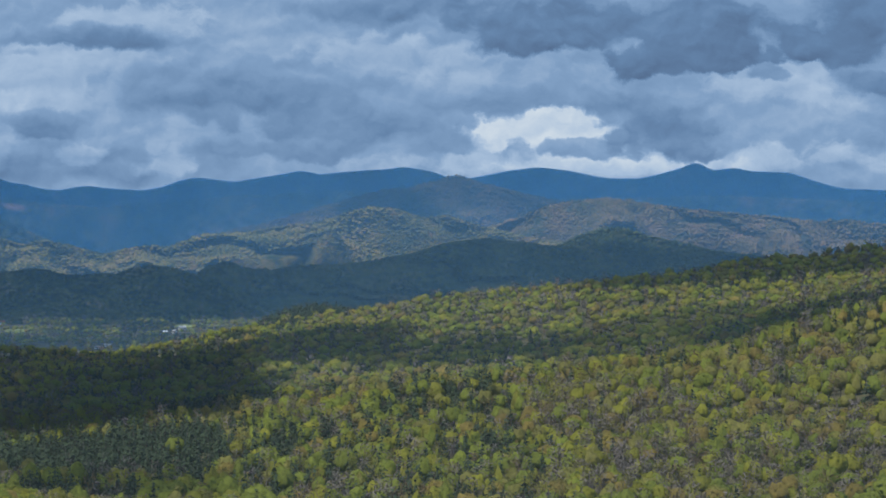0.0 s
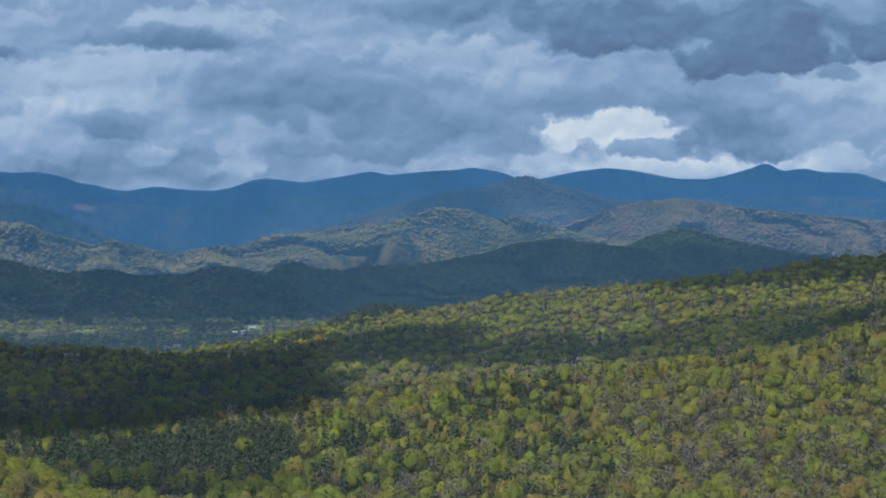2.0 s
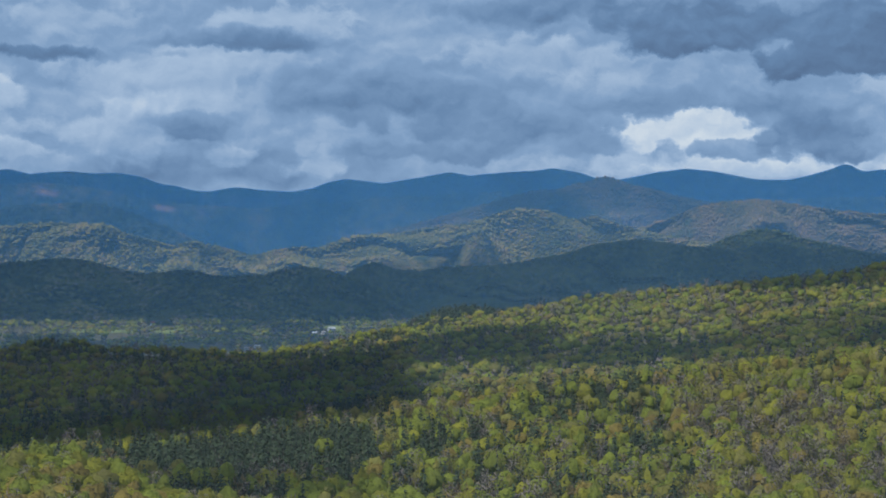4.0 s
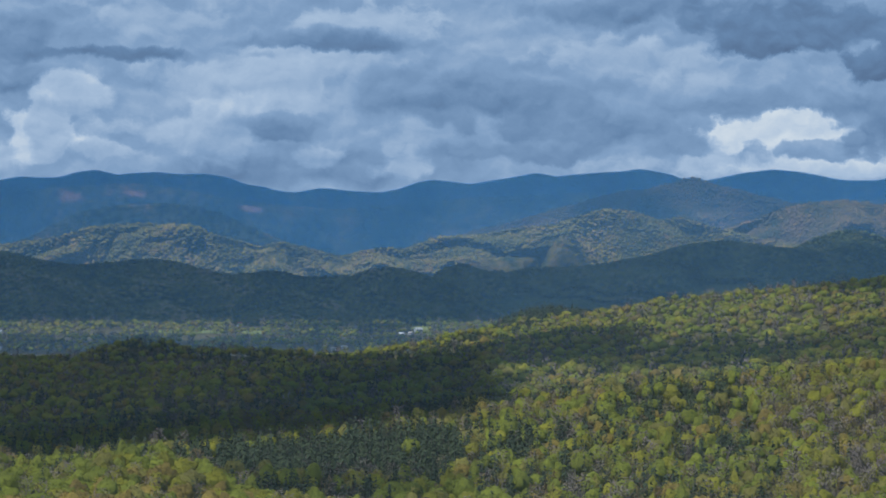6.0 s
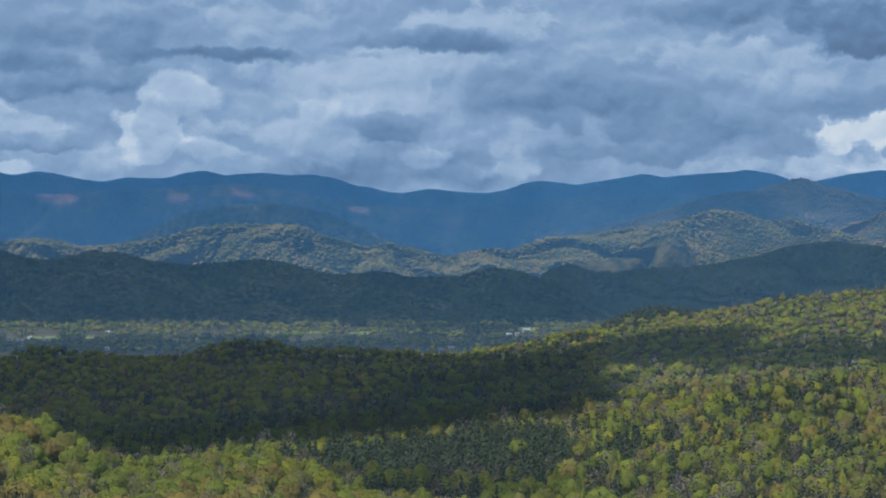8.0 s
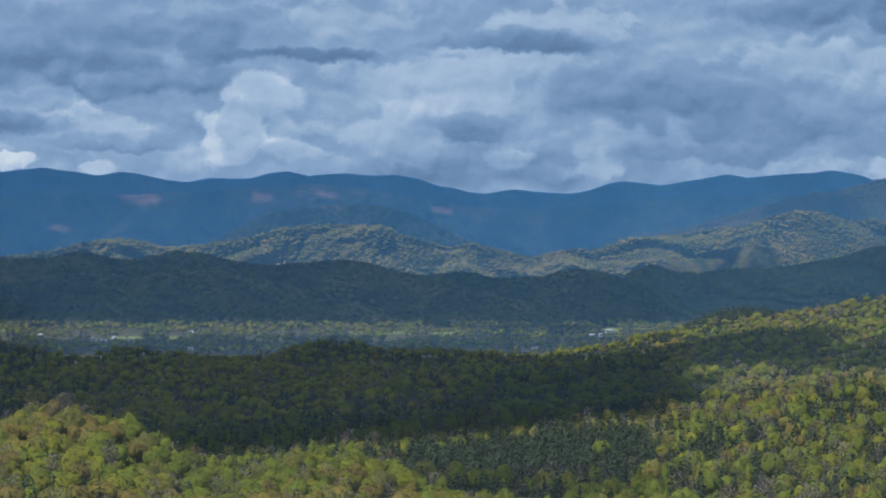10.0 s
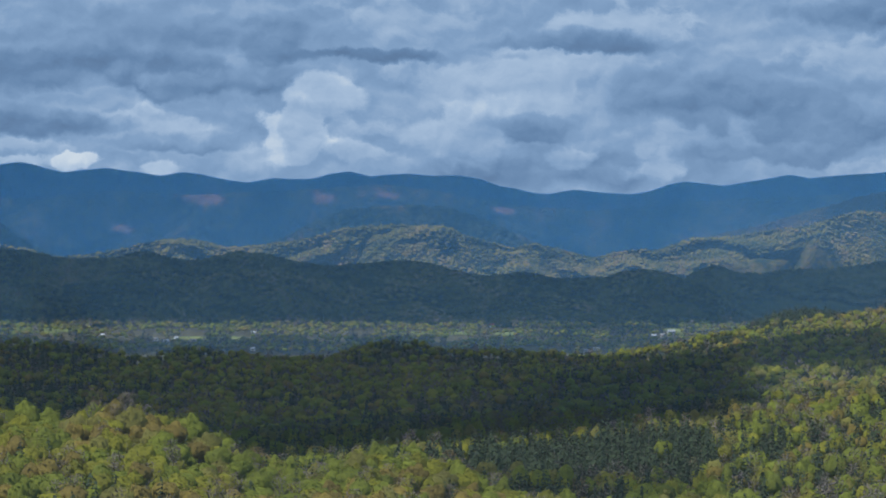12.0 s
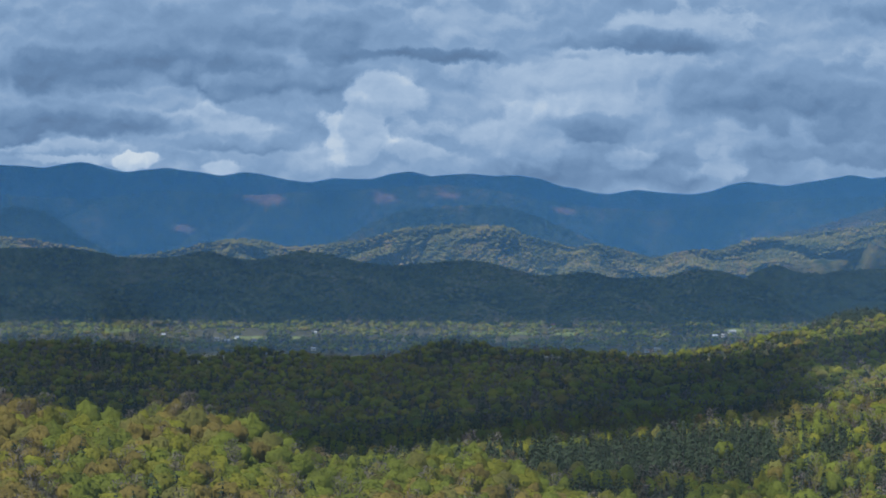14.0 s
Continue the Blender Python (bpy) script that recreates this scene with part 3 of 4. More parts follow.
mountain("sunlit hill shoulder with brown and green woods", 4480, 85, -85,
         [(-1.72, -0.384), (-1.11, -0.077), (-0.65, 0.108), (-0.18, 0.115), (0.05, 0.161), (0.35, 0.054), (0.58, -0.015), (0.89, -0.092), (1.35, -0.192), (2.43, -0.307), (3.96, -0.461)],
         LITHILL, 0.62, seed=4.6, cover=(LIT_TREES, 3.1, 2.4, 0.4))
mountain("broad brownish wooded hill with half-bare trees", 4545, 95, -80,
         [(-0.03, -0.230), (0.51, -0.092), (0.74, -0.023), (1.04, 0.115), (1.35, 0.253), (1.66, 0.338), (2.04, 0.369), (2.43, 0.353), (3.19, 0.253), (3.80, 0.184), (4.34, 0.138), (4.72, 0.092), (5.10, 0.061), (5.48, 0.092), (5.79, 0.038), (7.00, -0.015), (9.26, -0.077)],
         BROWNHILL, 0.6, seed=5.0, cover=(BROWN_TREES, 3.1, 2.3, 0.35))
mountain("dark blue wooded hill in shade below the range", 4670, 16, -70,
         [(-9.18, -0.261), (-8.72, -0.069), (-8.42, 0.084), (-8.11, 0.230), (-7.80, 0.292), (-7.46, 0.315), (-6.96, 0.338), (-6.57, 0.307), (-6.19, 0.184), (-5.81, 0.031), (-5.42, -0.154), (-5.04, -0.323), (-4.27, -0.492)],
         FARBLUE, 0.5, seed=6.0)
mountain("dark blue wooded knoll in shade below the range", 4670, 16, -70,
         [(-16.48, 0.161), (-14.60, 0.200), (-13.46, 0.261), (-13.24, 0.307), (-12.93, 0.261), (-12.63, 0.100), (-12.40, -0.092), (-11.94, -0.338), (-11.18, -0.492)],
         FARBLUE, 0.5, seed=6.5)
mountain("blue wooded spur ridge below the far crest", 4732, 42, -60,
         [(-16.48, 0.353), (-13.46, 0.461), (-12.32, 0.399), (-11.18, 0.522), (-10.03, 0.461), (-8.88, 0.522), (-8.11, 0.568), (-7.46, 0.607), (-6.80, 0.538), (-6.19, 0.415), (-5.42, 0.307), (-4.65, 0.253), (-3.51, 0.346), (-2.74, 0.415), (-2.18, 0.438), (-1.26, 0.476), (-0.49, 0.422), (0.51, 0.292), (1.66, 0.369), (2.81, 0.384), (3.96, 0.415), (5.10, 0.353), (7.00, 0.292), (9.26, 0.307)],
         FARBLUE, 0.5, 0.006, seed=12.0, bare=((-9.90, 0.43, 0.30, 0.09), (-8.28, 0.43, 0.17, 0.08), (-7.40, 0.47, 0.2, 0.06), (-5.80, 0.26, 0.16, 0.05), (-11.0, 0.0, 0.15, 0.05)), kind="backdrop")
mountain("cone-shaped brown and blue wooded mountain", 4660, 80, -70,
         [(-3.71, -0.307), (-2.95, -0.092), (-2.18, 0.108), (-1.72, 0.238), (-1.26, 0.369), (-1.03, 0.422), (-0.72, 0.507), (-0.49, 0.507), (-0.18, 0.591), (0.05, 0.661), (0.20, 0.691), (0.35, 0.638), (0.66, 0.553), (0.89, 0.499), (1.27, 0.407), (1.66, 0.330), (2.43, 0.169), (3.57, 0.000)],
         BROWNHILL, 0.36, seed=7.0, cover=(BROWN_TREES, 3.1, 2.2, 0.4))
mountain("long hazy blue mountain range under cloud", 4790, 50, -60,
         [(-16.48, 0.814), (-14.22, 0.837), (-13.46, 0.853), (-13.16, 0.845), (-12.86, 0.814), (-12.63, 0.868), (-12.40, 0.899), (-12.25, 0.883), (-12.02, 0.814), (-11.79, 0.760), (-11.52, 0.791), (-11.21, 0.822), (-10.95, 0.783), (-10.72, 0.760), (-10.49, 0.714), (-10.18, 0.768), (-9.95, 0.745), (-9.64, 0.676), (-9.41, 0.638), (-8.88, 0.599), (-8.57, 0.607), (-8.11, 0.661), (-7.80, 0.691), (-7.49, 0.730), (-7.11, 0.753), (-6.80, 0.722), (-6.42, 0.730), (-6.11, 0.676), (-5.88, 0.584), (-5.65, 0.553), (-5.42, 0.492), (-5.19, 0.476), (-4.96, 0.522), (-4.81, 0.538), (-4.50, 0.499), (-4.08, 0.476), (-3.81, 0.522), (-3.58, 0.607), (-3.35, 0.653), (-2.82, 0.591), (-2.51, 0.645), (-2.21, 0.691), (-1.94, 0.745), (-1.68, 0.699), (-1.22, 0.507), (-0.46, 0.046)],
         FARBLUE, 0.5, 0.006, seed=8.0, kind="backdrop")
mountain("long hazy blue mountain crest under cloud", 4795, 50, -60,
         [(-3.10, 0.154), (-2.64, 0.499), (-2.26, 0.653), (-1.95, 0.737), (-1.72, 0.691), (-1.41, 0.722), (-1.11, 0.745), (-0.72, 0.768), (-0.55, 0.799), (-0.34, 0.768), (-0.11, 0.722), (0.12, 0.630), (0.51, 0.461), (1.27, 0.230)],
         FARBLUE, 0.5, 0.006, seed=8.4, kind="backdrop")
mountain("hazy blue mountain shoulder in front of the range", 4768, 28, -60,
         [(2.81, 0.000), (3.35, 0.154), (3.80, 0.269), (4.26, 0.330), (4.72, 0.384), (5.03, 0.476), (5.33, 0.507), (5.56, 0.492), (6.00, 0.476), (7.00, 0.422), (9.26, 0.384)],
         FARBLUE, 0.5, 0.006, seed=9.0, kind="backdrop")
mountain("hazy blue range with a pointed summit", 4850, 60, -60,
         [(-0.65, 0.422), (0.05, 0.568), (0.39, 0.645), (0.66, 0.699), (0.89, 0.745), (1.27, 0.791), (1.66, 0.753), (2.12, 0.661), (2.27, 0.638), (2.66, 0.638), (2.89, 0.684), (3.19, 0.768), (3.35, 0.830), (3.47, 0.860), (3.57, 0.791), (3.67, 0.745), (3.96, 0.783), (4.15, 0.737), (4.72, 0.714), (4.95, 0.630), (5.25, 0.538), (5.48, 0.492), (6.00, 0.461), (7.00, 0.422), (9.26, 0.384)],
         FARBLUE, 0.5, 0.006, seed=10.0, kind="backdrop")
mountain("far summit coloured pale blue for haze, touching the clouds", 4880, 60, -40,
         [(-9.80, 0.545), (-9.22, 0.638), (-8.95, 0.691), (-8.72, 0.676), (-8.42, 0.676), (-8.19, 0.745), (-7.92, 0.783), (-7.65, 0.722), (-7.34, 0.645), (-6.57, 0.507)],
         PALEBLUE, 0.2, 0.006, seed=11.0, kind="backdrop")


# ---- tinted sheets that stand in for haze between the ridges ----
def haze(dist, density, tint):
    """An upright tinted sheet added as haze, cut off as high as the far crests."""
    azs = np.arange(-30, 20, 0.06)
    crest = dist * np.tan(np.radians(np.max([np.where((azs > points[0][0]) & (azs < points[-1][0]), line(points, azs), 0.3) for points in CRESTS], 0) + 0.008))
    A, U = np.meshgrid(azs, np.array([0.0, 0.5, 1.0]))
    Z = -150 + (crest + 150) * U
    me = grid_mesh("haze", polar(A, np.full(A.shape, float(dist)), Z).reshape(-1, 3), 3, len(azs), haze_material("blue_haze_sheet", density, dist * math.tan(radians(0.9)), tint))
    return tagged(new("haze", me), "thin blue tinted sheet standing in for haze", "haze", kind="backdrop")


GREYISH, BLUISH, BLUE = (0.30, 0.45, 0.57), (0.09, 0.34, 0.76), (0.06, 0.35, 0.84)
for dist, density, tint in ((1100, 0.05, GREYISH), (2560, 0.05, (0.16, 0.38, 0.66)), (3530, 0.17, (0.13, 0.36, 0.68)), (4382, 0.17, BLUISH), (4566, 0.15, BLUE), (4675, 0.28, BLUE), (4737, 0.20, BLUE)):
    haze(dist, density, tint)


# ---- clouds overhead, whose shade lies on the land ----


def cloud_material(name, clear):
    """Cloud that lets a share of the sunlight through."""
    m = plain(name, (0.55, 0.57, 0.6), (0.75, 0.76, 0.78), 0.01, 1.0, 1.0)
    t = m.node_tree
    b = next(n for n in t.nodes if n.type == "BSDF_PRINCIPLED")
    out = next(n for n in t.nodes if n.type == "OUTPUT_MATERIAL")
    mx = node(t, "ShaderNodeMixShader")
    mx.inputs[0].default_value = clear ** 0.5
    t.links.new(b.outputs[0], mx.inputs[1])
    t.links.new(node(t, "ShaderNodeBsdfTransparent").outputs[0], mx.inputs[2])
    t.links.new(mx.outputs[0], out.inputs[0])
    return m


DENSE, HEAVY, MIDDLING, THIN = cloud_material("dense_cloud", 0.06), cloud_material("heavy_cloud", 0.13), cloud_material("middling_cloud", 0.22), cloud_material("thin_cloud", 0.42)
CLOUD_H = 520.0


def cloud(az, d, half_az, half_d, seed, ground=-70.0, lumps=0.45, square=1.0, body=None):
    """A flat-bottomed cumulus placed so that its shade falls round a spot of the land."""
    spot = way(az, 0) * d
    base = spot + SUN_WAY * ((CLOUD_H - ground) / SUN_WAY.z) + Vector((0, 0, ground))
    n, m = 96, 7
    th = np.linspace(0, 2 * np.pi, n, endpoint=False)
    k = 2.2
    edge = 1 + (fbm(np.cos(th) * k + seed * 7 + 50, np.sin(th) * k + seed * 3 + 50, 5, 0.6) - 0.5) * lumps
    edge = edge / (np.abs(np.cos(th)) ** (2 * square) + np.abs(np.sin(th)) ** (2 * square)) ** (0.5 / square)
    bm = bmesh.new()
    rings = []
    for j in range(m):
        s = math.cos(j / (m - 1) * math.pi * 0.5)
        lift = math.sin(j / (m - 1) * math.pi * 0.5)
        if j == m - 1:
            rings.append([bm.verts.new((0, 0, 70))])
            continue
        ring_verts = []
        for i, t in enumerate(th):
            p = way(az + half_az * edge[i] * s * math.cos(t), 0) * (d + half_d * edge[i] * s * math.sin(t)) - spot
            ring_verts.append(bm.verts.new((p.x, p.y, lift * (50 + 25 * LATTICE[i, j]))))
        rings.append(ring_verts)
    for j in range(m - 2):
        for i in range(n):
            bm.faces.new((rings[j][i], rings[j][(i + 1) % n], rings[j + 1][(i + 1) % n], rings[j + 1][i]))
    for i in range(n):
        bm.faces.new((rings[m - 2][i], rings[m - 2][(i + 1) % n], rings[m - 1][0]))
    bm.faces.new(list(reversed(rings[0])))
    me = bpy.data.meshes.new("cumulus_cloud")
    bm.to_mesh(me)
    bm.free()
    me.materials.append(body or DENSE)
    ob = new("cumulus_cloud", me)
    ob.matrix_world = Matrix.Translation(base)
    return tagged(ob, "grey flat-bottomed cumulus cloud drifting overhead", "cloud", kind="structure")


cloud(-10.4, 2890, 7.4, 600, 1.0, lumps=0.35, square=1.5, body=HEAVY)
cloud(-4.2, 2680, 1.9, 250, 1.6, lumps=0.5)
cloud(-8.0, 2500, 5.0, 170, 1.9, lumps=0.5)
cloud(-2.3, 3030, 1.9, 170, 2.0, body=HEAVY)
cloud(0.2, 2830, 1.8, 150, 3.0, body=MIDDLING)
cloud(3.1, 2770, 2.1, 250, 4.0, lumps=0.3, body=THIN)
cloud(5.8, 2695, 2.3, 190, 4.5, lumps=0.25, body=HEAVY)
cloud(-6.3, 1870, 2.9, 130, 4.8, lumps=0.5, body=THIN)
cloud(5.2, 3370, 3.4, 105, 5.0, body=MIDDLING)
cloud(-10.5, 4150, 9.0, 120, 6.0, -50, 0.10, 4.0)
cloud(3.5, 4232, 7.0, 158, 6.6, -50, 0.10, 4.0)
cloud(-4.0, 4815, 16.0, 165, 8.0, 0, 0.05, 6.0, THIN)
cloud(-0.9, 4625, 0.7, 45, 10.0, 20)
cloud(-8.8, 3700, 7.6, 110, 11.5, -95, 0.45, 1.5, MIDDLING)
cloud(-4.6, 3950, 1.0, 70, 12.0, -95, body=MIDDLING)


# ---- woods ----
def clumps_facing(rng, centres, out, size, flat=0.35):
    """Small ragged leaf clumps, one triangle each, that face roughly outwards."""
    n = len(centres)
    nrm = out + rng.normal(0, flat, (n, 3))
    nrm /= np.linalg.norm(nrm, axis=1)[:, None] + 1e-9
    u = np.cross(nrm, rng.normal(0, 1, (n, 3)))
    u /= np.linalg.norm(u, axis=1)[:, None] + 1e-9
    w = np.cross(nrm, u)
    s = (size * rng.uniform(0.6, 1.35, n) * 0.62)[:, None]
    tips = []
    for k in range(3):
        a = (2.0944 * k + rng.uniform(-0.4, 0.4, n))[:, None]
        tips.append(centres + (u * np.cos(a) + w * np.sin(a)) * s * rng.uniform(0.7, 1.3, (n, 1)))
    return np.stack(tips, 1).reshape(-1, 3), np.repeat(out / (np.linalg.norm(out, axis=1)[:, None] + 1e-9), 3, 0)


def tube(a, b, ra, rb, sides=4):
    """A tapered limb, as corners of triangles."""
    a, b = np.array(a, float), np.array(b, float)
    ax = (b - a) / (np.linalg.norm(b - a) + 1e-9)
    ref = np.array((1.0, 0.2, 0.1)) if abs(ax[2]) > 0.7 else np.array((0, 0, 1.0))
    u = np.cross(ax, ref)
    u /= np.linalg.norm(u)
    w = np.cross(ax, u)
    out = []
    for i in range(sides):
        t0, t1 = 2 * math.pi * i / sides, 2 * math.pi * (i + 1) / sides
        c0, c1 = u * math.cos(t0) + w * math.sin(t0), u * math.cos(t1) + w * math.sin(t1)
        out += [a + c0 * ra, a + c1 * ra, b + c1 * rb, a + c0 * ra, b + c1 * rb, b + c0 * rb]
    return out


def round_head(level):
    """Directions and faces of a rounded head, open below."""
    bm = bmesh.new()
    bmesh.ops.create_icosphere(bm, subdivisions=level, radius=1.0)
    ways = np.array([v.co[:] for v in bm.verts])
    faces = np.array([[v.index for v in f.verts] for f in bm.faces if f.calc_center_median().z > -0.62])
    bm.free()
    return ways, faces


HEADS = {level: round_head(level) for level in (1, 2, 3)}


def leafy_tree(seed, level, lobes, flakes, size, height=15.9, radius=6.0, sides=3, limbs=4):
    """Trunk, limbs and a broad crown, bulging in lobes and covered in sprays of leaves: corners, three to a face, and their shading."""
    rng = np.random.default_rng(seed)
    height *= rng.uniform(0.85, 1.1)
    radius *= rng.uniform(0.8, 1.15)
    base = height * rng.uniform(0.20, 0.32)
    wood = tube((0, 0, -1.5), (rng.normal(0, 0.3), rng.normal(0, 0.3), height * 0.7), 0.30, 0.10, sides)
    ways, faces = HEADS[level]
    mid = np.array((rng.normal(0, 0.4), rng.normal(0, 0.4), base + (height - base) * 0.42))
    axes = np.array((radius, radius * rng.uniform(0.8, 1.05), (height - base) * 0.56))
    # the lobes swell out between the limbs that carry them
    tips = rng.normal(0, 1, (lobes, 3))
    tips[:, 2] = np.abs(tips[:, 2]) * 0.9 - 0.2
    tips /= np.linalg.norm(tips, axis=1)[:, None]
    swell = rng.uniform(0.22, 0.50, lobes)

    def reach(v):
        near = np.clip(v @ tips.T, 0, 1) ** 14
        return 0.62 + (near * swell).max(1)

    at = mid + ways * axes * (reach(ways) * rng.uniform(0.92, 1.06, len(ways)))[:, None]
    lean = tips[np.argmax(ways @ tips.T, 1)]
    shade = ways * 0.75 + (ways - lean) * 0.5 + (0, 0, 0.28)
    for k in range(min(limbs, lobes)):
        wood += tube((0, 0, base * 1.1), mid + tips[k] * axes * 0.8, 0.12, 0.03, 3)
    v = rng.normal(0, 1, (flakes, 3))
    v[:, 2] = np.where(v[:, 2] < -0.4, -v[:, 2], v[:, 2])
    v /= np.linalg.norm(v, axis=1)[:, None]
    spots = mid + v * axes * (reach(v) * rng.uniform(0.93, 1.12, flakes))[:, None]
    v_lean = tips[np.argmax(v @ tips.T, 1)]
    loose, loose_out = clumps_facing(rng, spots, v * 0.75 + (v - v_lean) * 0.5 + (0, 0, 0.28) + rng.normal(0, 0.2, (flakes, 3)), size, 0.15)
    shade /= np.linalg.norm(shade, axis=1)[:, None] + 1e-6
    return np.array(wood), np.concatenate([at[faces].reshape(-1, 3), loose]), np.concatenate([shade[faces].reshape(-1, 3), loose_out])


def twig_tree(seed, sprays, size, height=16.0, radius=4.0, limbs=7, thick=0.1):
    """A tree still nearly bare: limbs, fine sprays of twigs and scattered buds."""
    rng = np.random.default_rng(seed)
    height *= rng.uniform(0.85, 1.15)
    wood = tube((0, 0, -1.5), (0, 0, height * 0.75), 0.26, 0.07, 3)
    for k in range(limbs):
        ang = k * 2.4
        z0 = height * (0.30 + 0.06 * k)
        tip = (math.cos(ang) * radius * 0.8, math.sin(ang) * radius * 0.8, z0 + height * 0.28)
        wood += tube((0, 0, z0), tip, 0.11, 0.03, 3)
    n = sprays
    ang, up = rng.uniform(0, 2 * math.pi, n), rng.uniform(0, 1, n)
    rr = radius * np.sqrt(rng.uniform(0.05, 1, n)) * np.sqrt(np.clip(1.1 - (up * 1.1 - 0.3) ** 2 / 0.75, 0.05, 1))
    c = np.stack([np.cos(ang) * rr, np.sin(ang) * rr, height * (0.36 + 0.64 * up)], 1)
    axis = np.stack([np.cos(ang) * 0.5, np.sin(ang) * 0.5, np.full(n, 0.6)], 1) + rng.normal(0, 0.65, (n, 3))
    axis /= np.linalg.norm(axis, axis=1)[:, None]
    side = np.cross(axis, rng.normal(0, 1, (n, 3)))
    side /= np.linalg.norm(side, axis=1)[:, None]
    ln, wd = (size * rng.uniform(0.6, 1.4, n))[:, None], (size * thick * rng.uniform(0.6, 1.8, n))[:, None]
    crown = np.stack([c - axis * ln * 0.5, c + side * wd + axis * ln * 0.4, c + axis * ln * 0.5 - side * wd], 1).reshape(-1, 3)
    round_out = c - (0, 0, height * 0.5)
    round_out /= np.linalg.norm(round_out, axis=1)[:, None] + 1e-6
    return np.array(wood), crown, np.repeat(round_out, 3, 0)


def needle_tree(seed, clumps, size, height=17.5, radius=3.7):
    """A pine or hemlock: tiers of drooping tufts, uneven towards the top."""
    rng = np.random.default_rng(seed)
    height *= rng.uniform(0.8, 1.12)
    radius *= rng.uniform(0.8, 1.2)
    wood = tube((0, 0, -1.5), (0, 0, height * 0.95), 0.28, 0.04, 3)
    n = clumps
    up = 1 - np.sqrt(rng.uniform(0, 1, n))
    tier = np.floor(up * 9 + rng.uniform(-0.2, 0.2, n)) / 9
    ang = rng.uniform(0, 2 * math.pi, n)
    reach = radius * (1 - up * 0.94) ** 0.8 * (0.72 + 0.28 * np.sin(ang * 3 + tier * 40)) * np.sqrt(rng.uniform(0.35, 1, n))
    at = np.stack([np.cos(ang) * reach, np.sin(ang) * reach, height * (0.14 + 0.86 * (up * 0.6 + tier * 0.4)) - reach * 0.3], 1)
    out = np.stack([np.cos(ang) * 0.7, np.sin(ang) * 0.7, np.full(n, 0.7)], 1)
    return (np.array(wood), *clumps_facing(rng, at, out, size))


def soft_normals(me, normals):
    """Shade the clumps of a crown as one rounded mass."""
    me.polygons.foreach_set("use_smooth", np.ones(len(me.polygons), bool))
    layer = me.attributes.new("custom_normal", "FLOAT_VECTOR", "POINT")
    layer.data.foreach_set("vector", np.asarray(normals, np.float32).ravel())


def flat_normals(corners):
    tri = corners.reshape(-1, 3, 3)
    n = np.cross(tri[:, 1] - tri[:, 0], tri[:, 2] - tri[:, 0])
    return np.repeat(n / (np.linalg.norm(n, axis=1)[:, None] + 1e-9), 3, 0)


def joined(name, places, protos, label):
    """Many trees of a wood as one mesh. places: x, y, z, size, turn, proto, material."""
    blocks, shades, mats, tones = [], [], [], []
    rng = np.random.default_rng(len(places))
    protos = [(np.concatenate([w, c]), np.concatenate([flat_normals(w), n]), len(w) // 3, len(c) // 3) for w, c, n in protos]
    for x, y, z, s, turn, proto, mat in places:
        both, nrm, nw, nc = protos[proto]
        c, sn = math.cos(turn), math.sin(turn)
        blocks.append(np.stack([(both[:, 0] * c - both[:, 1] * sn) * s + x, (both[:, 0] * sn + both[:, 1] * c) * s + y, both[:, 2] * s + z], 1))
        shades.append(np.stack([nrm[:, 0] * c - nrm[:, 1] * sn, nrm[:, 0] * sn + nrm[:, 1] * c, nrm[:, 2]], 1))
        tones.append(np.full(len(both), rng.random(), np.float32))
        mats += [np.zeros(nw, np.int32), np.full(nc, mat, np.int32)]
    v = np.concatenate(blocks)
    me = bpy.data.meshes.new(name)
    fill(me, v, np.arange(len(v)).reshape(-1, 3))
    for m in TREE_MATS:
        me.materials.append(m)
    me.polygons.foreach_set("material_index", np.concatenate(mats))
    soft_normals(me, np.concatenate(shades))
    me.attributes.new("tone", "FLOAT", "POINT").data.foreach_set("value", np.concatenate(tones))
    return tagged(new(name, me), label, "forest", kind="stuff")


YELLOW, GREEN, OLIVE, TAN, GREY, RUSSET, NEEDLE = 1, 2, 3, 4, 5, 6, 7


def choose(rng, x, y, conifer, bare, warm=0.0):
    """Which growth stands at a spot: drifts of conifers, bare trees and leafing trees."""
    drift = float(fbm(np.array(x / 85 + 11), np.array(y / 85 + 3), 3))
    hue = float(fbm(np.array(x / 40 + 70), np.array(y / 40 + 9), 2))
    r = rng.random()
    if r < conifer * (2.6 if drift > 0.54 else 0.35):
        return "needle", NEEDLE
    if rng.random() < bare * (1.5 if drift < 0.43 else 0.8):
        return "twig", (GREY, GREY, GREY, GREY, GREY, OLIVE, RUSSET)[rng.integers(7)]
    pick = hue + rng.normal(0, 0.14)
    if warm:
        pick += max(0.0, -12.4 - math.degrees(math.atan2(x, y))) * 0.22
        return "leaf", GREEN if pick < 0.43 else YELLOW if pick < 0.61 else OLIVE if pick < 0.69 else TAN
    return "leaf", GREEN if pick < 0.4 else YELLOW if pick < 0.56 else OLIVE if pick < 0.68 else TAN if pick < 0.76 else GREEN


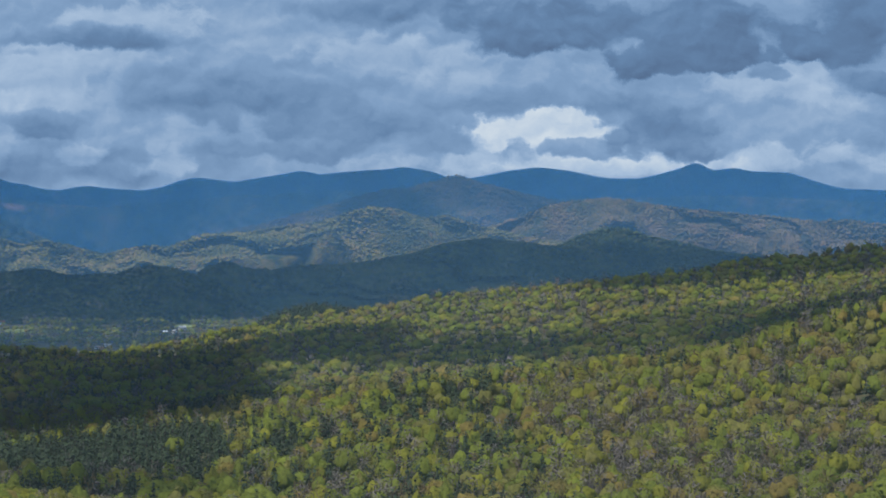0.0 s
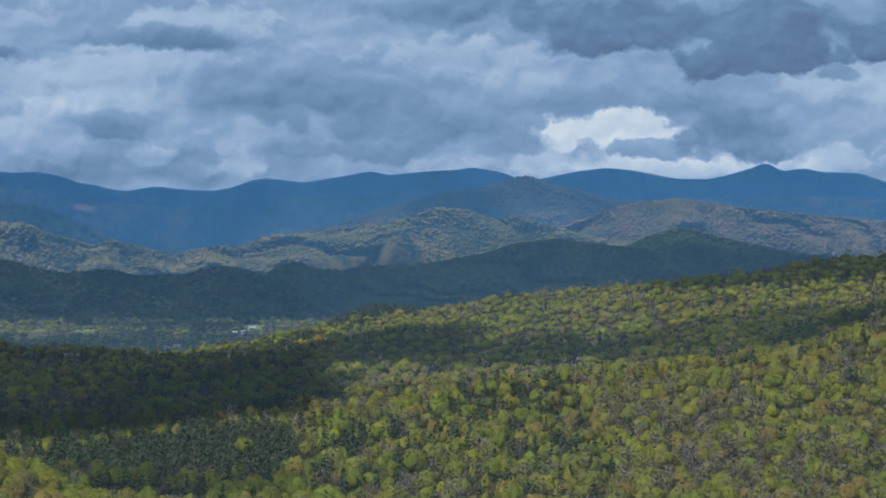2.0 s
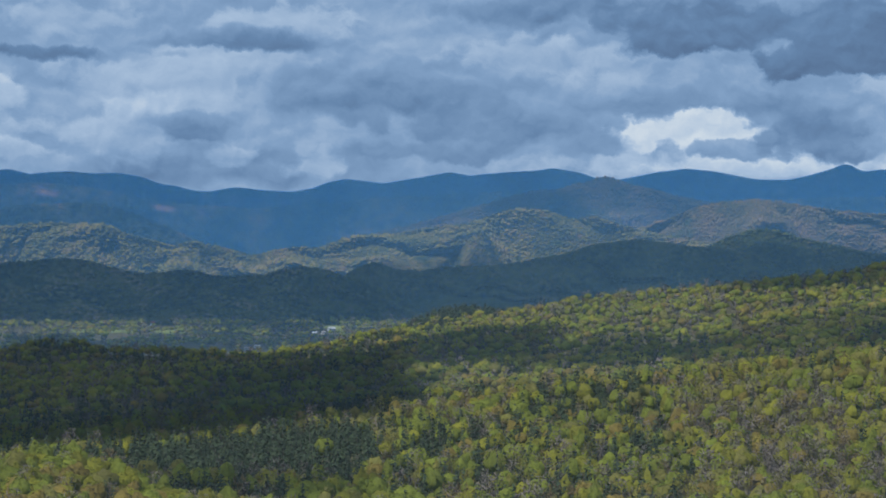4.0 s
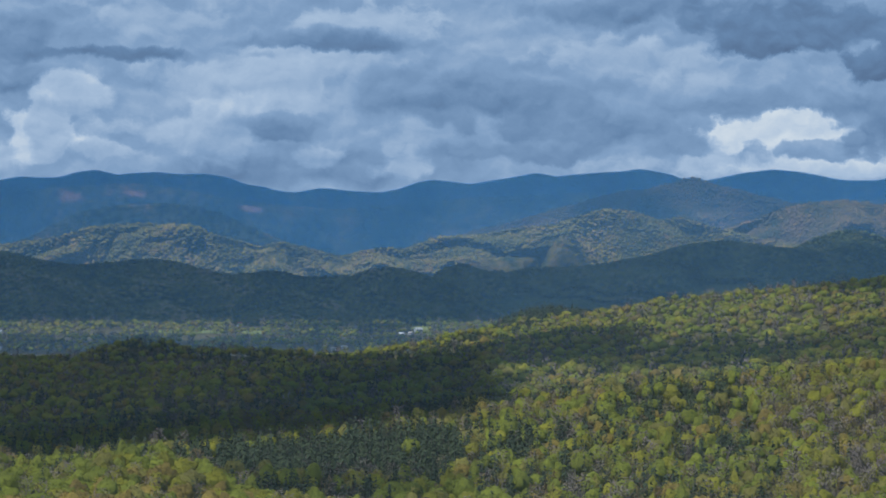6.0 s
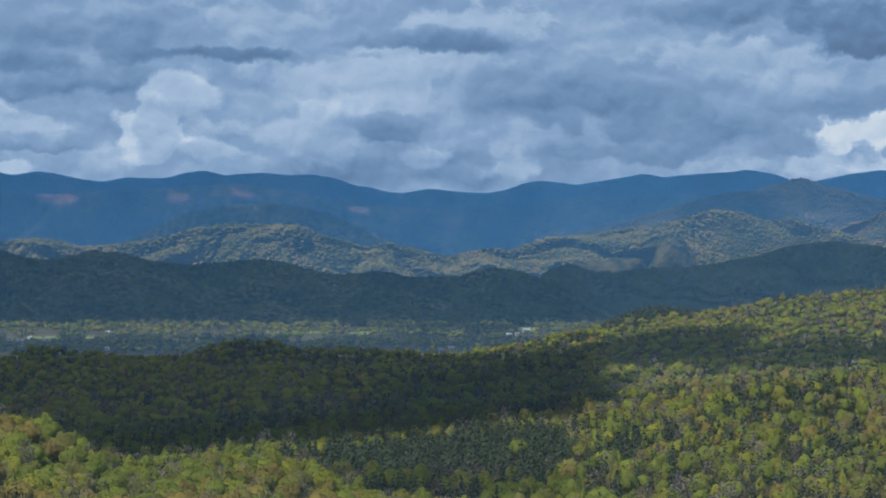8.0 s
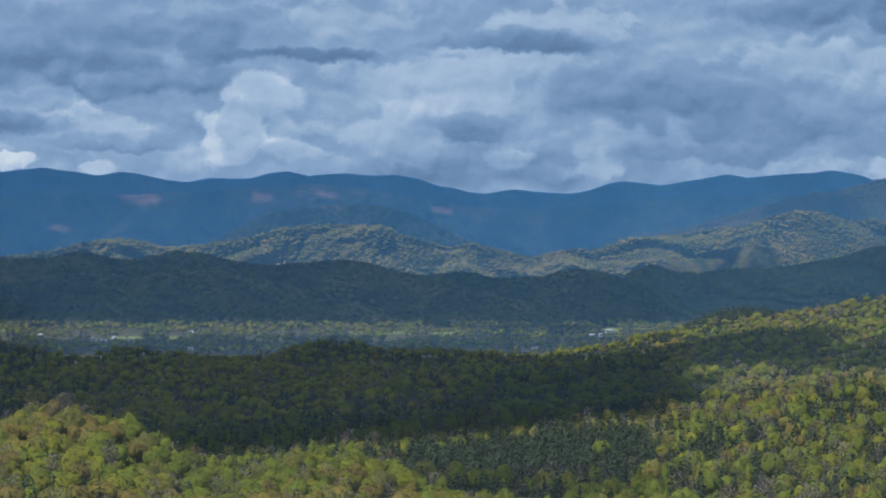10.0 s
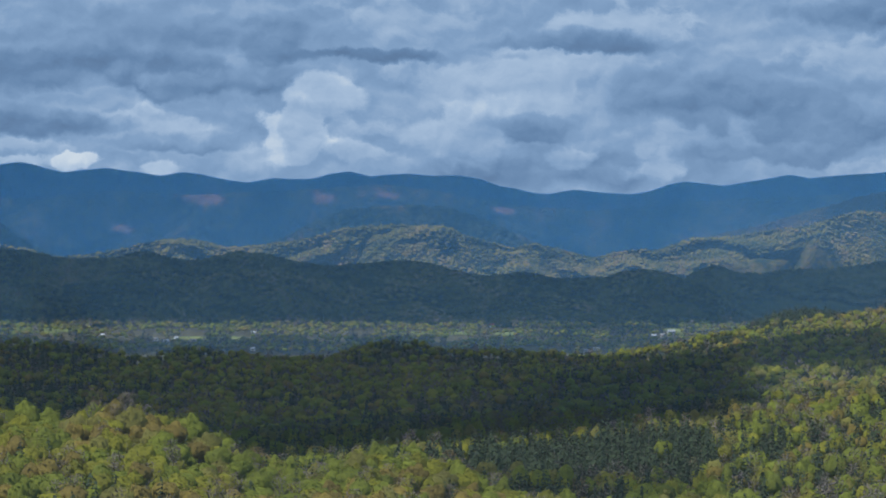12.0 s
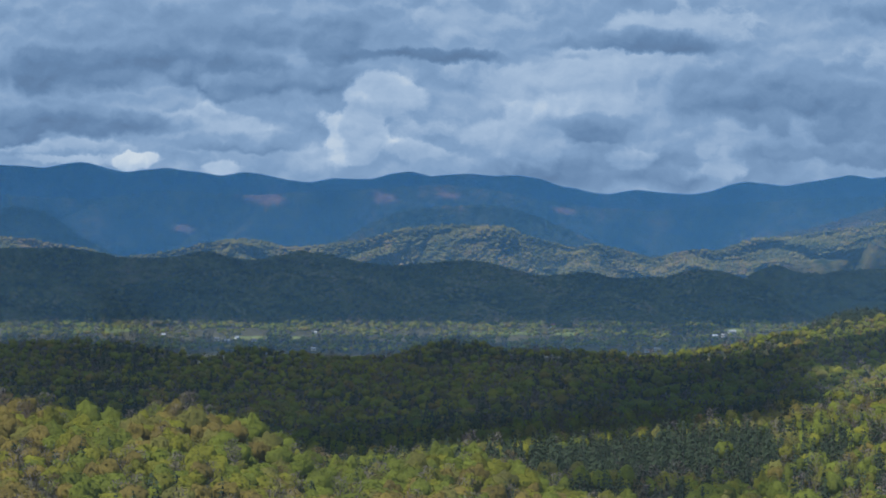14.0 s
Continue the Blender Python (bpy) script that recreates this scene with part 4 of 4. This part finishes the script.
def wood_lot(rng, az0, az1, d0, d1, spacing, conifer, bare, keep=lambda a, d: True, sizes=(0.65, 0.8, 0.9, 0.95, 1.0, 1.12)):
    """Scattered standing places on a jittered grid over a piece of the plan."""
    spots = []
    d = d0
    while d < d1:
        s = spacing * float(tree_size(d))
        n = int(radians(az1 - az0) * d / s)
        for k in range(n):
            a = az0 + (az1 - az0) * (k + rng.uniform(0, 1)) / n
            dd = d + rng.uniform(-0.5, 0.5) * s
            if keep(a, dd):
                spots.append((a, dd))
        d += s * 1.05
    az, dist = np.array(spots).T
    z = ground_height(az, dist)
    out = []
    for a, dd, zz in zip(az, dist, z):
        x, y = dd * math.sin(radians(a)), dd * math.cos(radians(a))
        kind, mat = choose(rng, x, y, conifer(a, dd), bare(a, dd), dd < 1640)
        out.append((x, y, float(zz), float(tree_size(dd)) * rng.choice(sizes) * rng.uniform(0.9, 1.1), rng.uniform(0, 6.28), kind, mat))
    return out


def plant(name, label, spots, table, rng):
    protos, index = [], {}
    for kind, made in table.items():
        index[kind] = list(range(len(protos), len(protos) + len(made)))
        protos += made
    joined(name, [(x, y, z, s, t, int(rng.choice(index[k])), m) for x, y, z, s, t, k, m in spots], protos, label)


def no_conifer(a, d):
    return 0.03


def slope_conifer(a, d):
    if d < 2300:
        return 0.42 if a < -3.4 + (d - 1750) / 900 else 0.20 if a < 1.5 else 0.09
    return 0.34 if -4.5 < a < -1.2 and d < 2800 else 0.24 if a < 1.0 else 0.10


def slope_bare(a, d):
    return 0.33 if a > -2 and d < 2450 else 0.19


HOMES = []


def on_ground(az, el, d0, d1):
    """The distance at which the line of sight at this bearing and elevation meets the land."""
    ds = np.arange(d0, d1, 4.0)
    gap = ground_height(np.full(ds.shape, az), ds) - ds * math.tan(radians(el))
    return float(ds[np.argmin(np.abs(gap))])


def home(spot, width, depth, height, roof, turn, d0=3600, d1=4120):
    az, el = spot
    HOMES.append((az, on_ground(az, el, d0, d1), width * 0.62, depth * 0.62, height * 0.7, roof, turn))


home([(-3.54, -1.413)][0], 10.0, 7.0, 3.6, "tin", 20)
home([(-3.65, -1.459)][0], 6.0, 5.0, 3.0, "shingle", -30)
home([(-3.77, -1.467)][0], 6.5, 5.0, 3.0, "tin", 10)
home([(-3.64, -1.298)][0], 6.0, 5.0, 2.8, "tin", 0)
home([(-4.69, -1.666)][0], 6.5, 4.0, 2.4, "shingle", 8, 3560)
home([(-4.55, -1.643)][0], 8.0, 4.0, 2.4, "tin", 8, 3560)
home([(-4.51, -1.283)][0], 7.0, 5.0, 2.6, "tin", 5)
home([(-10.40, -1.559)][0], 8.0, 6.0, 4.0, "tin", 25)
home([(-10.53, -1.521)][0], 6.0, 5.0, 3.0, "shingle", -20)
home([(-10.26, -1.505)][0], 6.0, 5.0, 3.0, "tin", 40)
home([(-11.25, -1.467)][0], 5.5, 5.0, 3.0, "tin", 0)
home([(-10.03, -1.536)][0], 6.0, 5.0, 2.8, "shingle", 15)
home([(-9.21, -1.428)][0], 6.0, 4.5, 2.6, "tin", 0)
home([(-9.22, -1.651)][0], 6.0, 4.5, 2.6, "tin", -15, 3560)
home([(-5.97, -1.329)][0], 6.5, 5.0, 3.2, "red", 10)
home([(-4.54, -1.313)][0], 7.0, 5.0, 2.6, "tin", 0)
home([(-3.70, -1.298)][0], 7.0, 5.0, 2.8, "shingle", 0)
home([(-9.30, -2.441)][0], 5.0, 4.0, 2.4, "tin", 0, 2500, 3200)
home([(-9.06, -2.441)][0], 4.0, 4.0, 2.4, "tin", 20, 2500, 3200)
home([(-8.71, -2.464)][0], 6.5, 4.0, 2.4, "tin", 5, 2500, 3200)


def clear_of_homes(a, d):
    return not any(-16 < h[1] - d < (75 if d > 3500 else 40) and abs(radians(a - h[0])) * d < h[2] * 0.75 + 3 for h in HOMES)


def build_woods():
    rng = np.random.default_rng(21)
    # right-hand slope and the basin below it
    near = wood_lot(rng, -9.5, 7.0, 1720, 2520, 9.3, slope_conifer, slope_bare, lambda a, d: a > -6.5 or d > 1990)
    plant("hillside_woods", "mixed spring woods of yellow-green, bare and dark coniferous trees", near,
          {"leaf": [leafy_tree(s, 2, 12, 100, 0.95, height=15.0, radius=5.3, limbs=2) for s in range(100, 116)],
           "twig": [twig_tree(s, 130, 2.4, limbs=4, thick=0.065) for s in range(120, 126)],
           "needle": [needle_tree(s, 130, 1.4) for s in range(130, 136)]}, rng)
    far = wood_lot(rng, -14.5, 7.2, 2440, 3440, 12.2, slope_conifer, slope_bare, lambda a, d: (d > 2520 or a < -9.5) and clear_of_homes(a, d))
    far += wood_lot(rng, -14.5, -9.5, 2250, 2440, 12.0, slope_conifer, slope_bare)
    far += wood_lot(rng, -3.0, -0.4, 3440, 3580, 8.0, lambda a, d: 2.8, slope_bare)
    plant("ridge_woods", "dense mixed woods on the basin and upper ridge", far,
          {"leaf": [leafy_tree(s, 1, 6, 22, 1.7, height=14.5, radius=7.2, limbs=0) for s in range(200, 208)],
           "twig": [twig_tree(s, 36, 3.0, limbs=0, thick=0.14) for s in range(220, 225)],
           "needle": [needle_tree(s, 40, 2.3) for s in range(230, 234)]}, rng)
    valley = wood_lot(rng, -14.5, -1.0, 3590, 4120, 12.6, lambda a, d: 0.12, lambda a, d: 0.2,
                      lambda a, d: value_noise(np.array(a * 3.1), np.array(d / 45.0)) > 0.36 and clear_of_homes(a, d))
    plant("valley_trees", "pale spring trees and hedgerows along the valley floor", valley,
          {"leaf": [leafy_tree(s, 1, 4, 14, 1.6, height=12.5, radius=6.2, limbs=0) for s in range(300, 305)],
           "twig": [twig_tree(s, 28, 3.0, limbs=0, thick=0.14) for s in range(320, 323)],
           "needle": [needle_tree(s, 32, 2.3) for s in range(330, 333)]}, rng)


build_woods()


def part(name, me, parent, label=""):
    ob = new(name, me)
    ob.parent = parent
    return tagged(ob, label)


def corner_mesh(name, corners, material, normals=None):
    me = bpy.data.meshes.new(name)
    fill(me, corners, np.arange(len(corners)).reshape(-1, 3))
    me.materials.append(material)
    if normals is not None:
        soft_normals(me, normals)
    return me


def tree_model(label, category, wood, crown, shade, mat):
    root = tagged(new("tree"), label, category, "trees on the near hill")
    part("trunk", corner_mesh("trunk", wood, BARK), root, "grey bark trunk with limbs")
    part("crown", corner_mesh("crown", crown, TREE_MATS[mat], shade), root)
    return root


def build_near_hill():
    rng = np.random.default_rng(5)
    spots = wood_lot(rng, -14.6, 1.0, 1250, 1590, 8.8, no_conifer, lambda a, d: 0.18, sizes=(0.72, 0.8, 0.86, 0.92))
    spots.sort(key=lambda s: -s[1])
    crest = [s for s in spots if 1440 < math.hypot(s[0], s[1]) < 1565 and -13.7 < math.degrees(math.atan2(s[0], s[1])) < -3.0]
    crest = [crest[i] for i in rng.permutation(len(crest))]
    singles = [tuple(s) for s in crest[:290]]
    rest = [s for s in spots if s not in singles]
    plant("near_hill_woods", "leafing yellow-green woods covering the near hill", rest,
          {"leaf": [leafy_tree(s, 2, 13, 150, 0.95, limbs=3) for s in range(400, 409)],
           "twig": [twig_tree(s, 200, 1.9, thick=0.05) for s in range(420, 425)],
           "needle": [needle_tree(s, 250, 0.95) for s in range(430, 433)]}, rng)
    models = {}
    words = {YELLOW: "leafing tree with a bright yellow-green lobed crown", GREEN: "leafing tree with a fresh green lobed crown",
             OLIVE: "leafing tree with a dull olive crown", TAN: "budding tree with a tan-gold crown",
             GREY: "nearly bare tree with grey twigs", RUSSET: "budding tree with russet twigs", NEEDLE: "dark green conifer with drooping boughs"}
    for x, y, z, s, turn, kind, mat in singles:
        key = (kind, mat, int(rng.integers(3)) if kind == "leaf" else 0)
        m = pose(x, y, z, 0, 0, math.degrees(turn)) @ Matrix.Scale(s, 4)
        if key not in models:
            seed = 500 + len(models)
            wood, crown, shade = (leafy_tree(seed, 3, 18, 520, 0.7, sides=6, limbs=10) if kind == "leaf" else
                           twig_tree(seed, 420, 1.6, thick=0.045) if kind == "twig" else needle_tree(seed, 560, 0.65))
            models[key] = tree_model(words[mat], "conifer" if kind == "needle" else "tree", wood, crown, shade, mat)
            models[key].matrix_basis = m
        else:
            ob = copy_thing(models[key], pose(0, 0, 0))
            ob.matrix_basis = m


build_near_hill()


# ---- houses and pastures of the valley ----
def box(bm, x0, x1, y0, y1, z0, z1):
    v = [bm.verts.new((x, y, z)) for z in (z0, z1) for x, y in ((x0, y0), (x1, y0), (x1, y1), (x0, y1))]
    for f in ((3, 2, 1, 0), (4, 5, 6, 7), (0, 1, 5, 4), (1, 2, 6, 5), (2, 3, 7, 6), (3, 0, 4, 7)):
        bm.faces.new([v[i] for i in f])


def bm_mesh(name, bm, material):
    me = bpy.data.meshes.new(name)
    bm.to_mesh(me)
    bm.free()
    me.materials.append(material)
    return me


def house(az, d, width, depth, height, roof, turn):
    words = {"tin": "small white house with a pale tin roof among trees", "shingle": "small white house with a grey shingle roof among trees",
             "red": "small white house with a red tin roof among trees"}
    z = float(ground_height(np.array(az), np.array(d)))
    root = tagged(new("house"), words[roof], "house", "houses in the valley")
    root.matrix_basis = pose(d * math.sin(radians(az)), d * math.cos(radians(az)), z, 0, 0, turn - az)
    w, p, rise = width / 2, depth / 2, depth * 0.32
    bm = bmesh.new()
    lo = [bm.verts.new(c) for c in ((-w, -p, -1.5), (w, -p, -1.5), (w, p, -1.5), (-w, p, -1.5))]
    hi = [bm.verts.new(c) for c in ((-w, -p, height), (w, -p, height), (w, p, height), (-w, p, height))]
    tip = [bm.verts.new((-w, 0, height + rise)), bm.verts.new((w, 0, height + rise))]
    for f in ((lo[0], lo[1], hi[1], hi[0]), (lo[2], lo[3], hi[3], hi[2]), (lo[1], lo[2], hi[2], tip[1], hi[1]), (lo[3], lo[0], hi[0], tip[0], hi[3])):
        bm.faces.new(f)
    part("wall", bm_mesh("wall", bm, SIDING), root)
    bm = bmesh.new()
    o, th = 0.45, 0.18
    for side in (-1, 1):
        e = side * (p + o)
        drop = height - rise * o / p
        q = [(-w - o, e, drop), (w + o, e, drop), (w + o, 0, height + rise), (-w - o, 0, height + rise)]
        lower, upper = [bm.verts.new((x, y, zz + 0.02)) for x, y, zz in q], [bm.verts.new((x, y, zz + th)) for x, y, zz in q]
        bm.faces.new(lower)
        bm.faces.new(upper)
        for i in range(4):
            bm.faces.new((lower[i], lower[(i + 1) % 4], upper[(i + 1) % 4], upper[i]))
    part("roof", bm_mesh("roof", bm, {"tin": TIN, "shingle": SHINGLE, "red": RED_TIN}[roof]), root)
    bm = bmesh.new()
    box(bm, -0.5, 0.5, -p - 0.06, -p - 0.01, 0.0, 2.05)
    part("door", bm_mesh("door", bm, SHINGLE), root, "grey front door")
    for x in (-w * 0.6, w * 0.6):
        bm = bmesh.new()
        box(bm, x - 0.5, x + 0.5, -p - 0.05, -p - 0.01, 0.9, 2.1)
        part("window", bm_mesh("window", bm, PANE), root)


for h in HOMES:
    house(*h)


def meadow(spot, width, depth, d0=3600, d1=4120):
    """A pasture that follows the valley floor."""
    az, el = spot
    d = on_ground(az, el, d0, d1)
    th = np.linspace(0, 2 * np.pi, 40, endpoint=False)
    rr = np.linspace(0.02, 1, 9)
    T, R = np.meshgrid(np.append(th, th[0]), rr)
    R = R * (0.8 + 0.4 * fbm(np.cos(T) * 1.5 + az + 40, np.sin(T) * 1.5 + 40, 3))
    A, D = az + np.degrees(np.cos(T) * R * width / d), d + np.sin(T) * R * depth
    me = grid_mesh("meadow", polar(A, D, ground_height(A, D) + 0.25).reshape(-1, 3), len(rr), 41, PASTURE)
    tagged(new("meadow", me), "pale green spring pasture on the valley floor", "meadow", kind="structure")


meadow([(-3.22, -1.367)][0], 30, 50)
meadow([(-5.39, -1.421)][0], 40, 40)
meadow([(-6.73, -1.413)][0], 40, 35)
meadow([(-9.80, -1.490)][0], 35, 40)
meadow([(-12.25, -1.375)][0], 45, 50)


# ---- dark conifers that stand out singly on the slopes ----
def lone_conifers():
    wood, crown, shade = needle_tree(901, 420, 0.95, 20.0, 3.6)
    first = None
    for (az, el), size in LONE:
        d = on_ground(az, el, 1750, 3300)
        z = float(ground_height(np.array(az), np.array(d)))
        m = pose(d * math.sin(radians(az)), d * math.cos(radians(az)), z, 0, 0, az * 77) @ Matrix.Scale(size * float(tree_size(d)), 4)
        if first is None:
            first = tree_model("dark green conifer standing above leafing woods", "conifer", wood, crown, shade, NEEDLE)
            first.name, first["group"] = "conifer", "single conifers on the slopes"
            first.matrix_basis = m
        else:
            copy_thing(first, pose(0, 0, 0)).matrix_basis = m


LONE = []


def lone(spot, size):
    LONE.append((spot, size))


lone([(2.67, -1.797)][0], 1.0)
lone([(3.93, -2.058)][0], 1.25)
lone([(0.80, -1.582)][0], 0.9)
lone([(0.57, -1.597)][0], 0.7)
lone([(4.30, -2.265)][0], 1.0)
lone([(-0.61, -1.920)][0], 1.0)
lone([(-1.22, -2.058)][0], 1.1)
lone([(-1.37, -2.088)][0], 0.9)
lone([(-2.33, -2.901)][0], 1.0)
lone([(-1.64, -3.070)][0], 1.1)
lone([(0.01, -3.391)][0], 1.1)
lone([(0.89, -3.223)][0], 1.0)
lone([(-4.13, -3.529)][0], 1.1)
lone([(-4.71, -3.414)][0], 0.9)
lone([(3.57, -1.536)][0], 0.8)
lone([(4.11, -1.306)][0], 1.0)
lone_conifers()
